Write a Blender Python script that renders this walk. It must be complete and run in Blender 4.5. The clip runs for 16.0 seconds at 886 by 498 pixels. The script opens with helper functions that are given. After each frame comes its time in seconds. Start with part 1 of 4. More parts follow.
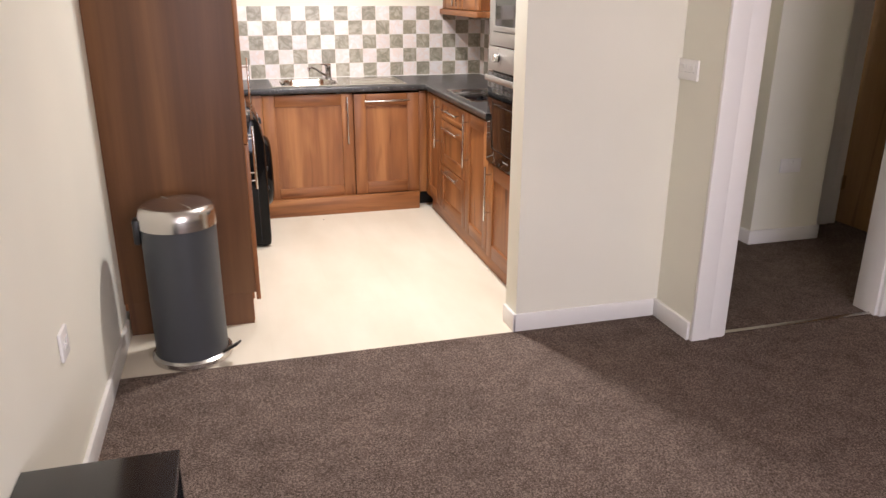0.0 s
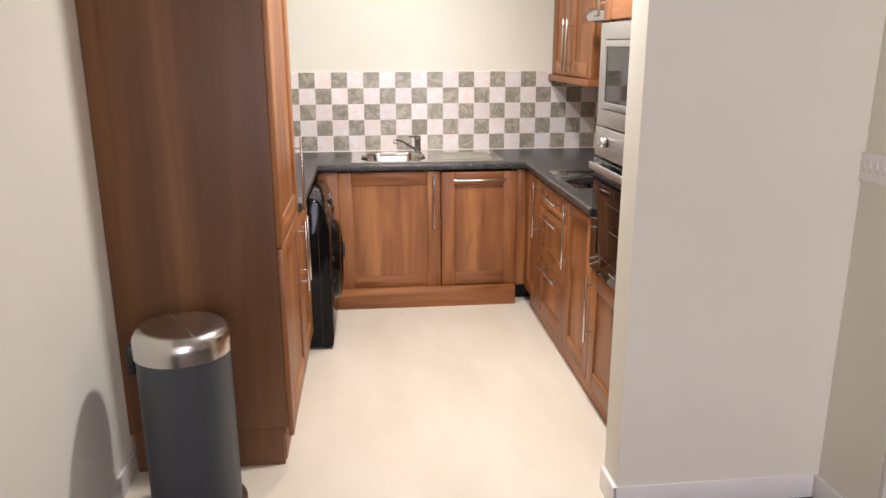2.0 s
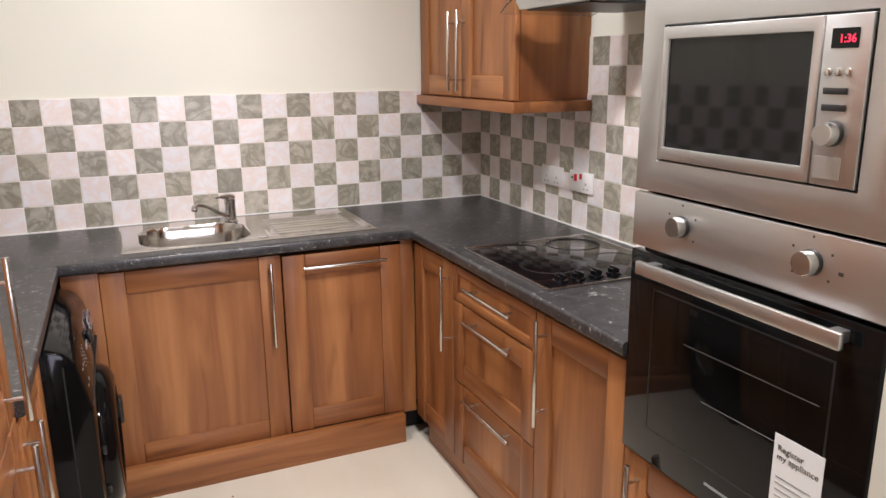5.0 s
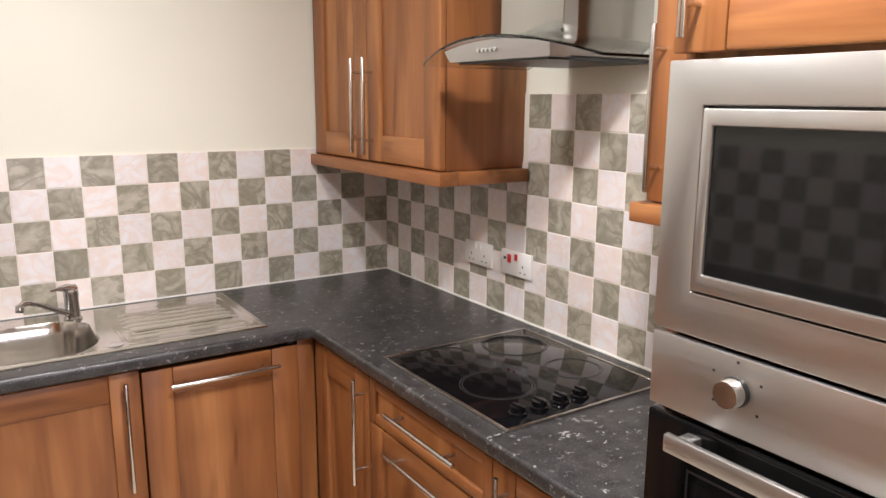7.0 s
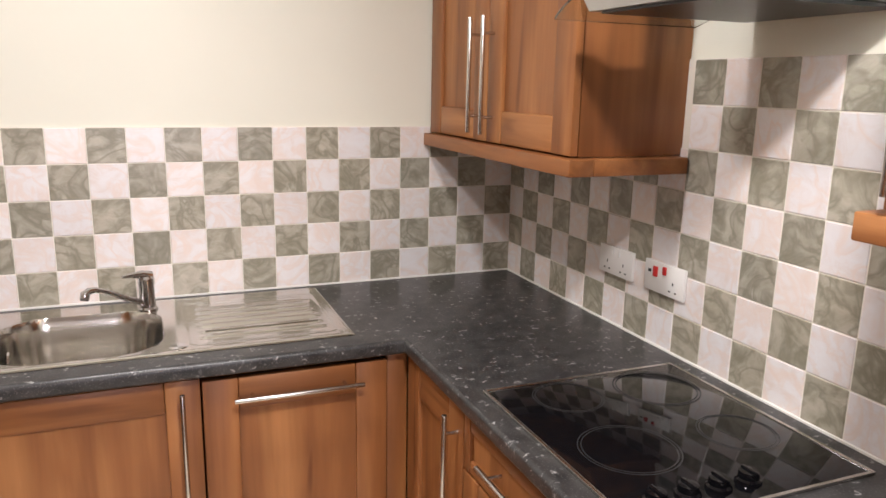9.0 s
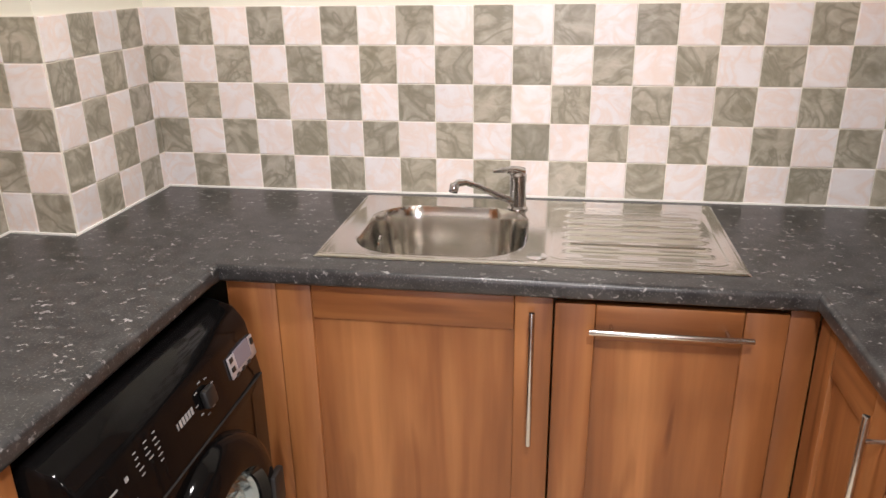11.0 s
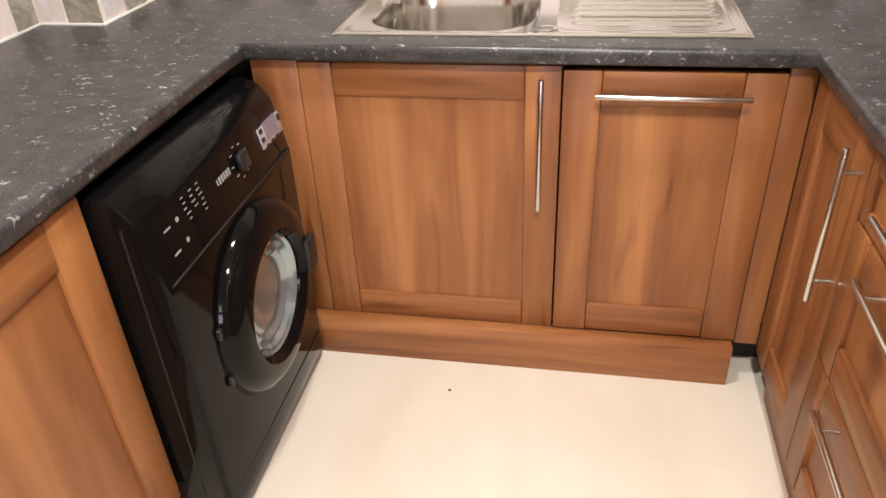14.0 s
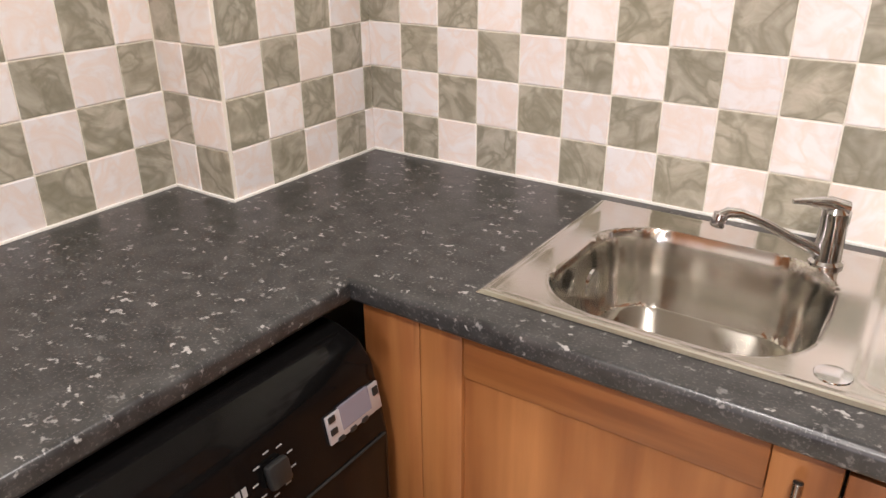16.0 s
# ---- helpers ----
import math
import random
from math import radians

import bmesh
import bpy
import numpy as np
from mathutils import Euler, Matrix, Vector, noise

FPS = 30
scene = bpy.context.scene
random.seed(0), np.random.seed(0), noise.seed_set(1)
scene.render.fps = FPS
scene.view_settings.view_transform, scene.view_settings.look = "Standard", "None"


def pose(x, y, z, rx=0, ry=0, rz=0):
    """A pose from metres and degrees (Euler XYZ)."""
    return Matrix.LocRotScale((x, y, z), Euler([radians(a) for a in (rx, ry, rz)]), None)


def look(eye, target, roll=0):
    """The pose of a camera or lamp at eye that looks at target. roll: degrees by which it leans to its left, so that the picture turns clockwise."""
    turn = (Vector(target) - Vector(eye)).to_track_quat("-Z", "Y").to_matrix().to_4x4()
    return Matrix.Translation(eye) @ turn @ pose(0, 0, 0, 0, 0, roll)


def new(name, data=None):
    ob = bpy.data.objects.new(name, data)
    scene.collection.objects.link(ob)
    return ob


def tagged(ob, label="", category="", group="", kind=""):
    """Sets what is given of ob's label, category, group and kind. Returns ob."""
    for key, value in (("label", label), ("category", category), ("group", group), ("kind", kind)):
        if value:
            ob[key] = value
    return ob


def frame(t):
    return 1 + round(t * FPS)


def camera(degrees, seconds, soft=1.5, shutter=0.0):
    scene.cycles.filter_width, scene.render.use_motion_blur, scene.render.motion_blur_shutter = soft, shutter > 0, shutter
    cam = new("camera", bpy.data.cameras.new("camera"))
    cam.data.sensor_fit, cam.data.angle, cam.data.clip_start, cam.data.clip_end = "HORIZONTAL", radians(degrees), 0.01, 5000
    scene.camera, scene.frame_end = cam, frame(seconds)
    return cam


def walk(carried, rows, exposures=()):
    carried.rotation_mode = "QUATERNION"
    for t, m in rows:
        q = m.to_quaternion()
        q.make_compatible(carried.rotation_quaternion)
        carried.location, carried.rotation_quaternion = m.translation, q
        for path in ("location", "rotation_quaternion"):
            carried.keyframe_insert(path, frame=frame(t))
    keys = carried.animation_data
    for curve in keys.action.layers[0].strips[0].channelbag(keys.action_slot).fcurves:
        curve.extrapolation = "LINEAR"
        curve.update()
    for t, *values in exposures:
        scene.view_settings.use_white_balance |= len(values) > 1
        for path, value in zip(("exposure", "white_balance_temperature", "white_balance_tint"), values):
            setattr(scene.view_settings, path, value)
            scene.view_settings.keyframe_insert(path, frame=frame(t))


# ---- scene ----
cam = camera(61.8, 16.0)
PATH = [
    (0, (-0.065, -0.122, 1.484), (0.442, 1.697, 0.826), 0.2),
    (0.5, (0.032, -0.01, 1.495), (0.393, 1.852, 0.86), 0.6),
    (1, (0.154, 0.115, 1.521), (0.428, 1.999, 0.907), 0.1),
    (1.5, (0.22, 0.347, 1.534), (0.449, 2.248, 0.956), -0.4),
    (2, (0.285, 0.633, 1.531), (0.478, 2.553, 1.005), -0.2),
    (2.5, (0.381, 0.906, 1.53), (0.548, 2.838, 1.043), -0.1),
    (3, (0.421, 1.198, 1.519), (0.582, 3.137, 1.058), -0.1),
    (3.5, (0.373, 1.507, 1.522), (0.583, 3.444, 1.07), -0.1),
    (4, (0.337, 1.8, 1.495), (0.639, 3.724, 1.041), -0.1),
    (4.5, (0.313, 2.072, 1.492), (0.762, 3.964, 1.022), 0.1),
    (5, (0.204, 2.322, 1.485), (0.982, 4.1, 1.005), -0.6),
    (7.5, (0.375, 2.941, 1.574), (1.479, 4.568, 1.208), 0.3),
    (8, (0.395, 3.022, 1.561), (1.531, 4.636, 1.233), 0.3),
    (8.5, (0.469, 3.1, 1.531), (1.516, 4.764, 1.164), 0.5),
    (9, (0.613, 3.209, 1.515), (1.35, 5.017, 1.081), 1.1),
    (9.5, (0.705, 3.343, 1.489), (1.146, 5.234, 1.009), 1.9),
    (10, (0.706, 3.488, 1.488), (0.881, 5.409, 0.959), 1.1),
    (12.5, (0.712, 3.539, 1.38), (0.08, 5.169, 0.408), -3.4),
    (13, (0.694, 3.443, 1.367), (0.148, 5.071, 0.341), -3.9),
    (13.5, (0.737, 3.349, 1.361), (0.277, 4.978, 0.296), -3.4),
    (14, (0.751, 3.368, 1.358), (0.404, 5.021, 0.287), -3.0),
    (14.5, (0.722, 3.508, 1.359), (0.448, 5.197, 0.322), -2.7),
    (15, (0.706, 3.675, 1.376), (0.345, 5.389, 0.411), -1.8),
    (15.5, (0.723, 3.914, 1.395), (0.025, 5.565, 0.509), -0.9),
    (16, (0.702, 4.128, 1.399), (-0.329, 5.631, 0.578), -0.4),
]
walk(cam, [(t, look(eye, target, roll)) for t, eye, target, roll in PATH],
     [(0, 0.28, 6400, 10), (1.5, 0.09, 6350, 10), (3.5, -0.12, 6200, 10), (5, -0.13, 6100, 10), (7.5, -0.10, 6350, 10), (10, -0.08, 6350, 10), (12.5, 0.26, 6550, 10), (15, 0.37, 6500, 10), (15.5, 0.24, 6500, 10), (16, 0.12, 6600, 10)])

# ---- world and lights ----
world = bpy.data.worlds.new("sky")
scene.world = world
world.use_nodes = True
wn = world.node_tree
sky = wn.nodes.new("ShaderNodeTexSky")
sky.sky_type, sky.sun_disc, sky.sun_elevation, sky.sun_rotation = "NISHITA", False, radians(25), radians(200)
wn.links.new(sky.outputs[0], wn.nodes["Background"].inputs[0])
wn.nodes["Background"].inputs[1].default_value = 0.1
scene.view_settings.exposure = 0.0


def lamp(name, kind, power, colour, m, size=0.1, size_y=None):
    d = bpy.data.lights.new(name, kind)
    d.energy, d.color = power, colour
    if kind == "POINT":
        d.shadow_soft_size = size
    elif size_y is None:
        d.shape, d.size = "DISK", size
    else:
        d.shape, d.size, d.size_y = "RECTANGLE", size, size_y
    ob = new(name, d)
    ob.matrix_world = m
    return ob


LAMP_A, LAMP_B = (0.88, 3.38, 2.385), (0.46, 4.50, 2.385)
lamp("kitchen_bulb_near", "AREA", 42, (1.0, 0.94, 0.92), pose(*LAMP_A), 0.17)
lamp("kitchen_bulb_far", "AREA", 20, (1.0, 0.94, 0.92), pose(*LAMP_B), 0.17)
# added fill with no known fitting, brightens the left wall and carpet
lamp("living_room_fill", "POINT", 57, (1.0, 0.82, 0.74), pose(0.9, -0.6, 2.2), 0.07)
lamp("window_daylight", "AREA", 72, (0.87, 0.82, 1.0), pose(1.2, -2.93, 1.5, 90, 0, 0), 1.7, 1.2)
lamp("bedroom_bulb", "POINT", 14, (1.0, 0.86, 0.72), pose(4.2, 4.6, 2.2), 0.07)
# weak fill added to lift the dark hall; no fitting is known there
lamp("hall_fill", "POINT", 4, (1.0, 0.85, 0.68), pose(2.35, 4.3, 2.25), 0.07)


# ---- materials ----
def material(name, base=(0.8, 0.8, 0.8), rough=0.5, metal=0.0, spec=0.5):
    m = bpy.data.materials.new(name)
    m.use_nodes = True
    b = m.node_tree.nodes["Principled BSDF"]
    b.inputs["Base Color"].default_value = (*base, 1)
    b.inputs["Roughness"].default_value = rough
    b.inputs["Metallic"].default_value = metal
    b.inputs["Specular IOR Level"].default_value = spec
    return m, m.node_tree, b


def texnode(nt, kind, scale=(1, 1, 1), coord="Object", **inputs):
    tc = nt.nodes.new("ShaderNodeTexCoord")
    mp = nt.nodes.new("ShaderNodeMapping")
    mp.inputs["Scale"].default_value = scale
    nt.links.new(tc.outputs[coord], mp.inputs[0])
    tx = nt.nodes.new(kind)
    nt.links.new(mp.outputs[0], tx.inputs["Vector"])
    for k, v in inputs.items():
        tx.inputs[k].default_value = v
    return tx, mp


def ramp(nt, source, stops):
    r = nt.nodes.new("ShaderNodeValToRGB")
    el = r.color_ramp.elements
    while len(el) < len(stops):
        el.new(0.5)
    for e, (p, c) in zip(el, stops):
        e.position, e.color = p, (*c, 1)
    nt.links.new(source, r.inputs[0])
    return r


def mixed(nt, a, b, factor, mode="MIX"):
    m = nt.nodes.new("ShaderNodeMix")
    m.data_type, m.blend_type = "RGBA", mode
    for sock, v in ((m.inputs[0], factor), (m.inputs[6], a), (m.inputs[7], b)):
        if isinstance(v, (int, float)):
            sock.default_value = v
        elif isinstance(v, tuple):
            sock.default_value = (*v, 1)
        else:
            nt.links.new(v, sock)
    return m.outputs[2]


def bump(nt, b, height, strength, distance=0.002):
    n = nt.nodes.new("ShaderNodeBump")
    n.inputs["Strength"].default_value, n.inputs["Distance"].default_value = strength, distance
    nt.links.new(height, n.inputs["Height"])
    nt.links.new(n.outputs[0], b.inputs["Normal"])


def shift_by_object(nt, mp, amount=7.0):
    oi = nt.nodes.new("ShaderNodeObjectInfo")
    mu = nt.nodes.new("ShaderNodeMath")
    mu.operation = "MULTIPLY"
    mu.inputs[1].default_value = amount
    nt.links.new(oi.outputs["Random"], mu.inputs[0])
    nt.links.new(mu.outputs[0], mp.inputs["Location"])
    return oi


def wood(name, scale_big, scale_fine, dark, mid, light, rough=0.42):
    m, nt, b = material(name, mid, rough)
    big, mp1 = texnode(nt, "ShaderNodeTexNoise", scale_big, Scale=1.0, Detail=3.0, Roughness=0.5, Distortion=0.6)
    fine, mp2 = texnode(nt, "ShaderNodeTexNoise", scale_fine, Scale=1.0, Detail=5.0, Roughness=0.6)
    shift_by_object(nt, mp1)
    shift_by_object(nt, mp2)
    c1 = ramp(nt, big.outputs[0], [(0.30, dark), (0.5, mid), (0.70, light)])
    c2 = ramp(nt, fine.outputs[0], [(0.32, (0.84, 0.81, 0.78)), (0.66, (1.06, 1.05, 1.04))])
    col = mixed(nt, c1.outputs[0], c2.outputs[0], 0.55, "MULTIPLY")
    knot, mp3 = texnode(nt, "ShaderNodeTexNoise", tuple(s * 0.9 for s in scale_big), Scale=1.4, Detail=1.0, Distortion=1.5)
    shift_by_object(nt, mp3, 13.0)
    k = ramp(nt, knot.outputs[0], [(0.66, (1, 1, 1)), (0.76, (0.60, 0.52, 0.46))])
    col = mixed(nt, col, k.outputs[0], 1.0, "MULTIPLY")
    nt.links.new(col, b.inputs["Base Color"])
    bump(nt, b, fine.outputs[0], 0.12, 0.0006)
    return m


W_DARK, W_MID, W_LIGHT = (0.185, 0.066, 0.020), (0.288, 0.111, 0.035), (0.43, 0.189, 0.065)
WOOD = wood("walnut_upright", (9, 9, 1.0), (70, 70, 4), W_DARK, W_MID, W_LIGHT)
WOOD_X = wood("walnut_along_x", (1.1, 11, 14), (5, 120, 120), W_DARK, W_MID, W_LIGHT)
WOOD_Y = wood("walnut_along_y", (11, 1.1, 14), (120, 5, 120), W_DARK, W_MID, W_LIGHT)
# the same walnut, darkened in colour for the shade on the housing's side
WOOD_SHADED = wood("walnut_shaded_side", (6, 6, 0.35), (60, 60, 2.0), (0.074, 0.030, 0.0105), (0.126, 0.052, 0.018), (0.195, 0.089, 0.033), 0.5)
OAK = wood("oak_veneer", (5, 5, 0.6), (80, 80, 3), (0.34, 0.19, 0.075), (0.42, 0.245, 0.10), (0.50, 0.30, 0.14), 0.4)


def paint(name, base, rough=0.75):
    m, nt, b = material(name, base, rough, spec=0.3)
    n1, _ = texnode(nt, "ShaderNodeTexNoise", Scale=1.1, Detail=3.0)
    r = ramp(nt, n1.outputs[0], [(0.3, tuple(c * 0.94 for c in base)), (0.7, tuple(min(c * 1.03, 0.95) for c in base))])
    nt.links.new(r.outputs[0], b.inputs["Base Color"])
    n2, _ = texnode(nt, "ShaderNodeTexNoise", Scale=260.0, Detail=2.0)
    bump(nt, b, n2.outputs[0], 0.12, 0.001)
    return m


WALL = paint("magnolia_wall_paint", (0.777, 0.764, 0.666))
CEIL = paint("white_ceiling_paint", (0.82, 0.81, 0.78))
GLOSS = material("white_gloss_paint", (0.80, 0.79, 0.77), 0.3)[0]
PLASTIC = material("white_plastic", (0.82, 0.81, 0.79), 0.32)[0]
GROUT = material("pale_grout", (0.78, 0.74, 0.66), 0.8)[0]
SEAL = material("white_sealant", (0.85, 0.84, 0.80), 0.4)[0]
# black for real seams and for sheets that stand in for shade
BLACK = material("black_seam_and_shade", (0.012, 0.011, 0.010), 0.7)[0]
RUBBER = material("black_plastic", (0.015, 0.015, 0.015), 0.35)[0]
RED = material("red_plastic", (0.55, 0.02, 0.02), 0.35)[0]
INK = material("dark_print", (0.03, 0.03, 0.03), 0.5)[0]
PRINT = material("pale_print", (0.30, 0.30, 0.30), 0.5)[0]
CARD = material("white_card", (0.82, 0.82, 0.82), 0.6)[0]
CHROME = material("polished_chrome", (0.62, 0.62, 0.62), 0.10, 1.0)[0]
DISPLAY = material("grey_display", (0.22, 0.20, 0.24), 0.15)[0]
SILVER = material("silver_plastic", (0.50, 0.48, 0.50), 0.3, 0.4)[0]

m, nt, b = material("red_led", (0.02, 0.0, 0.0), 0.4)
b.inputs["Emission Color"].default_value = (1.0, 0.03, 0.08, 1)
b.inputs["Emission Strength"].default_value = 2.5
LED = m

m, nt, b = material("smoked_glass", (0.005, 0.005, 0.005), 0.05, spec=0.2)
SMOKE = m
m, nt, b = material("hob_glass", (0.004, 0.004, 0.005), 0.06, spec=0.3)
HOBGLASS = m
MWGLASS = material("microwave_door_glass", (0.006, 0.006, 0.006), 0.05)[0]
SHELFWIRE = material("dull_wire", (0.09, 0.09, 0.09), 0.4)[0]
HOBRING = material("hob_ring_print", (0.022, 0.022, 0.023), 0.28, spec=0.3)[0]

m, nt, b = material("clear_glass", (0.9, 0.95, 0.93), 0.02)
b.inputs["Transmission Weight"].default_value = 1.0
b.inputs["IOR"].default_value = 1.45
GLASS = m

m, nt, b = material("washer_black_enamel", (0.004, 0.0037, 0.0037), 0.08, spec=0.17)
n1, _ = texnode(nt, "ShaderNodeTexNoise", Scale=5.0, Detail=4.0)
r = ramp(nt, n1.outputs[0], [(0.3, (0.05, 0.05, 0.05)), (0.7, (0.10, 0.10, 0.10))])
nt.links.new(r.outputs[0], b.inputs["Roughness"])
ENAMEL = m


def brushed(name, base, scale, rough=0.3):
    m, nt, b = material(name, base, rough, 1.0)
    n, _ = texnode(nt, "ShaderNodeTexNoise", scale, Scale=1.0, Detail=3.0)
    r = ramp(nt, n.outputs[0], [(0.3, (rough * 0.85,) * 3), (0.7, (rough * 1.15,) * 3)])
    nt.links.new(r.outputs[0], b.inputs["Roughness"])
    c = ramp(nt, n.outputs[0], [(0.3, tuple(v * 0.95 for v in base)), (0.7, base)])
    nt.links.new(c.outputs[0], b.inputs["Base Color"])
    bump(nt, b, n.outputs[0], 0.02, 0.0002)
    return m


STEEL = brushed("brushed_steel", (0.58, 0.575, 0.56), (900, 9, 900), 0.39)
STEEL_SHEET = brushed("polished_sheet_steel", (0.47, 0.465, 0.45), (600, 600, 8), 0.15)
STEEL_ROUND = material("satin_steel", (0.62, 0.60, 0.57), 0.24, 1.0)[0]
SINK = brushed("sink_steel", (0.62, 0.60, 0.56), (6, 160, 160), 0.15)

m, nt, b = material("black_speckled_laminate", (0.03, 0.03, 0.032), 0.32)
v, _ = texnode(nt, "ShaderNodeTexVoronoi", (42, 62, 60), Scale=1.0, Randomness=1.0)
v.distance = "MINKOWSKI"
v.inputs["Exponent"].default_value = 1.3
warp, _ = texnode(nt, "ShaderNodeTexNoise", Scale=70.0, Detail=3.0)
push = nt.nodes.new("ShaderNodeVectorMath")
push.operation = "MULTIPLY_ADD"
push.inputs[1].default_value = (2.2, 2.2, 2.2)
nt.links.new(warp.outputs["Color"], push.inputs[0])
nt.links.new(v.inputs["Vector"].links[0].from_socket, push.inputs[2])
nt.links.new(push.outputs[0], v.inputs["Vector"])
n1, _ = texnode(nt, "ShaderNodeTexNoise", Scale=26.0, Detail=4.0)
n2, _ = texnode(nt, "ShaderNodeTexNoise", Scale=220.0, Detail=3.0)
base = ramp(nt, n1.outputs[0], [(0.3, (0.018, 0.018, 0.019)), (0.7, (0.050, 0.049, 0.049))])
grain = ramp(nt, n2.outputs[0], [(0.56, (0, 0, 0)), (0.70, (0.7, 0.7, 0.7))])
fleck = ramp(nt, v.outputs["Distance"], [(0.17, (1, 1, 1)), (0.40, (0, 0, 0))])
pick = nt.nodes.new("ShaderNodeSeparateColor")
nt.links.new(v.outputs["Color"], pick.inputs[0])
some = ramp(nt, pick.outputs[0], [(0.44, (0, 0, 0)), (0.95, (0.8, 0.8, 0.8))])
fl = mixed(nt, fleck.outputs[0], some.outputs[0], 1.0, "MULTIPLY")
c = mixed(nt, base.outputs[0], (0.13, 0.125, 0.12), grain.outputs[0])
c = mixed(nt, c, (0.46, 0.45, 0.44), fl)
nt.links.new(c, b.inputs["Base Color"])
bump(nt, b, n2.outputs[0], 0.10, 0.0006)
LAMINATE = m


def tile_material(name, low, mid, high, vein):
    m, nt, b = material(name, mid, 0.28)
    n1, mp1 = texnode(nt, "ShaderNodeTexNoise", (1, 1, 1.3), Scale=15.0, Detail=5.0, Roughness=0.6, Distortion=1.2)
    oi = shift_by_object(nt, mp1, 31.0)
    r = ramp(nt, n1.outputs[0], [(0.30, low), (0.48, mid), (0.70, high)])
    n2, mp2 = texnode(nt, "ShaderNodeTexNoise", Scale=11.0, Detail=3.0, Distortion=1.2)
    shift_by_object(nt, mp2, 17.0)
    line = ramp(nt, n2.outputs[0], [(0.40, (0, 0, 0)), (0.50, (0.75, 0.75, 0.75)), (0.58, (0, 0, 0))])
    c = mixed(nt, r.outputs[0], vein, line.outputs[0])
    tone = ramp(nt, oi.outputs["Random"], [(0.0, (0.90, 0.90, 0.90)), (1.0, (1.05, 1.04, 1.02))])
    c = mixed(nt, c, tone.outputs[0], 1.0, "MULTIPLY")
    nt.links.new(c, b.inputs["Base Color"])
    bump(nt, b, n1.outputs[0], 0.25, 0.002)
    return m


TILE_G = tile_material("sage_marbled_tile", (0.275, 0.258, 0.196), (0.39, 0.364, 0.296), (0.50, 0.47, 0.40), (0.215, 0.205, 0.15))
TILE_W = tile_material("cream_marbled_tile", (0.76, 0.675, 0.64), (0.81, 0.775, 0.78), (0.83, 0.82, 0.84), (0.80, 0.68, 0.62))

m, nt, b = material("cream_vinyl", (0.74, 0.68, 0.56), 0.42)
n1, _ = texnode(nt, "ShaderNodeTexNoise", (2.2, 0.7, 1), Scale=2.0, Detail=4.0)
r = ramp(nt, n1.outputs[0], [(0.3, (0.68, 0.62, 0.50)), (0.7, (0.77, 0.715, 0.60))])
br, _ = texnode(nt, "ShaderNodeTexBrick", (1, 1, 1), Scale=1.0)
br.inputs["Mortar Size"].default_value = 0.004
br.inputs["Brick Width"].default_value, br.inputs["Row Height"].default_value = 0.33, 0.33
br.offset = 0.0
br.inputs["Color1"].default_value, br.inputs["Color2"].default_value, br.inputs["Mortar"].default_value = (1, 1, 1, 1), (0.98, 0.976, 0.968, 1), (0.985, 0.98, 0.97, 1)
nt.links.new(mixed(nt, r.outputs[0], br.outputs[0], 1.0, "MULTIPLY"), b.inputs["Base Color"])
n2, _ = texnode(nt, "ShaderNodeTexNoise", Scale=180.0, Detail=3.0)
bump(nt, b, n2.outputs[0], 0.08, 0.0008)
VINYL = m

m, nt, b = material("brown_carpet", (0.12, 0.09, 0.075), 0.95, spec=0.1)
n1, _ = texnode(nt, "ShaderNodeTexNoise", Scale=170.0, Detail=4.0, Roughness=0.7)
n2, _ = texnode(nt, "ShaderNodeTexNoise", Scale=9.0, Detail=4.0)
n3, _ = texnode(nt, "ShaderNodeTexNoise", Scale=1.3, Detail=3.0)
r = ramp(nt, n1.outputs[0], [(0.36, (0.055, 0.039, 0.032)), (0.5, (0.145, 0.108, 0.090)), (0.66, (0.31, 0.245, 0.21))])
r2 = ramp(nt, n2.outputs[0], [(0.3, (0.80, 0.80, 0.80)), (0.7, (1.12, 1.12, 1.12))])
r3 = ramp(nt, n3.outputs[0], [(0.3, (0.86, 0.86, 0.86)), (0.7, (1.08, 1.08, 1.08))])
c = mixed(nt, r.outputs[0], r2.outputs[0], 1.0, "MULTIPLY")
nt.links.new(mixed(nt, c, r3.outputs[0], 1.0, "MULTIPLY"), b.inputs["Base Color"])
bump(nt, b, n1.outputs[0], 0.9, 0.006)
CARPET = m

m, nt, b = material("anthracite_coating", (0.055, 0.060, 0.066), 0.45)
n1, _ = texnode(nt, "ShaderNodeTexNoise", Scale=300.0, Detail=2.0)
bump(nt, b, n1.outputs[0], 0.15, 0.0006)
ANTHRACITE = m
m, nt, b = material("black_gloss_top", (0.010, 0.010, 0.011), 0.18)
BLACKGLOSS = m
m, nt, b = material("drum_steel_glass", (0.36, 0.43, 0.46), 0.12, 0.7)
n1, _ = texnode(nt, "ShaderNodeTexNoise", Scale=30.0, Detail=3.0)
bump(nt, b, n1.outputs[0], 0.3, 0.004)
DRUM = m


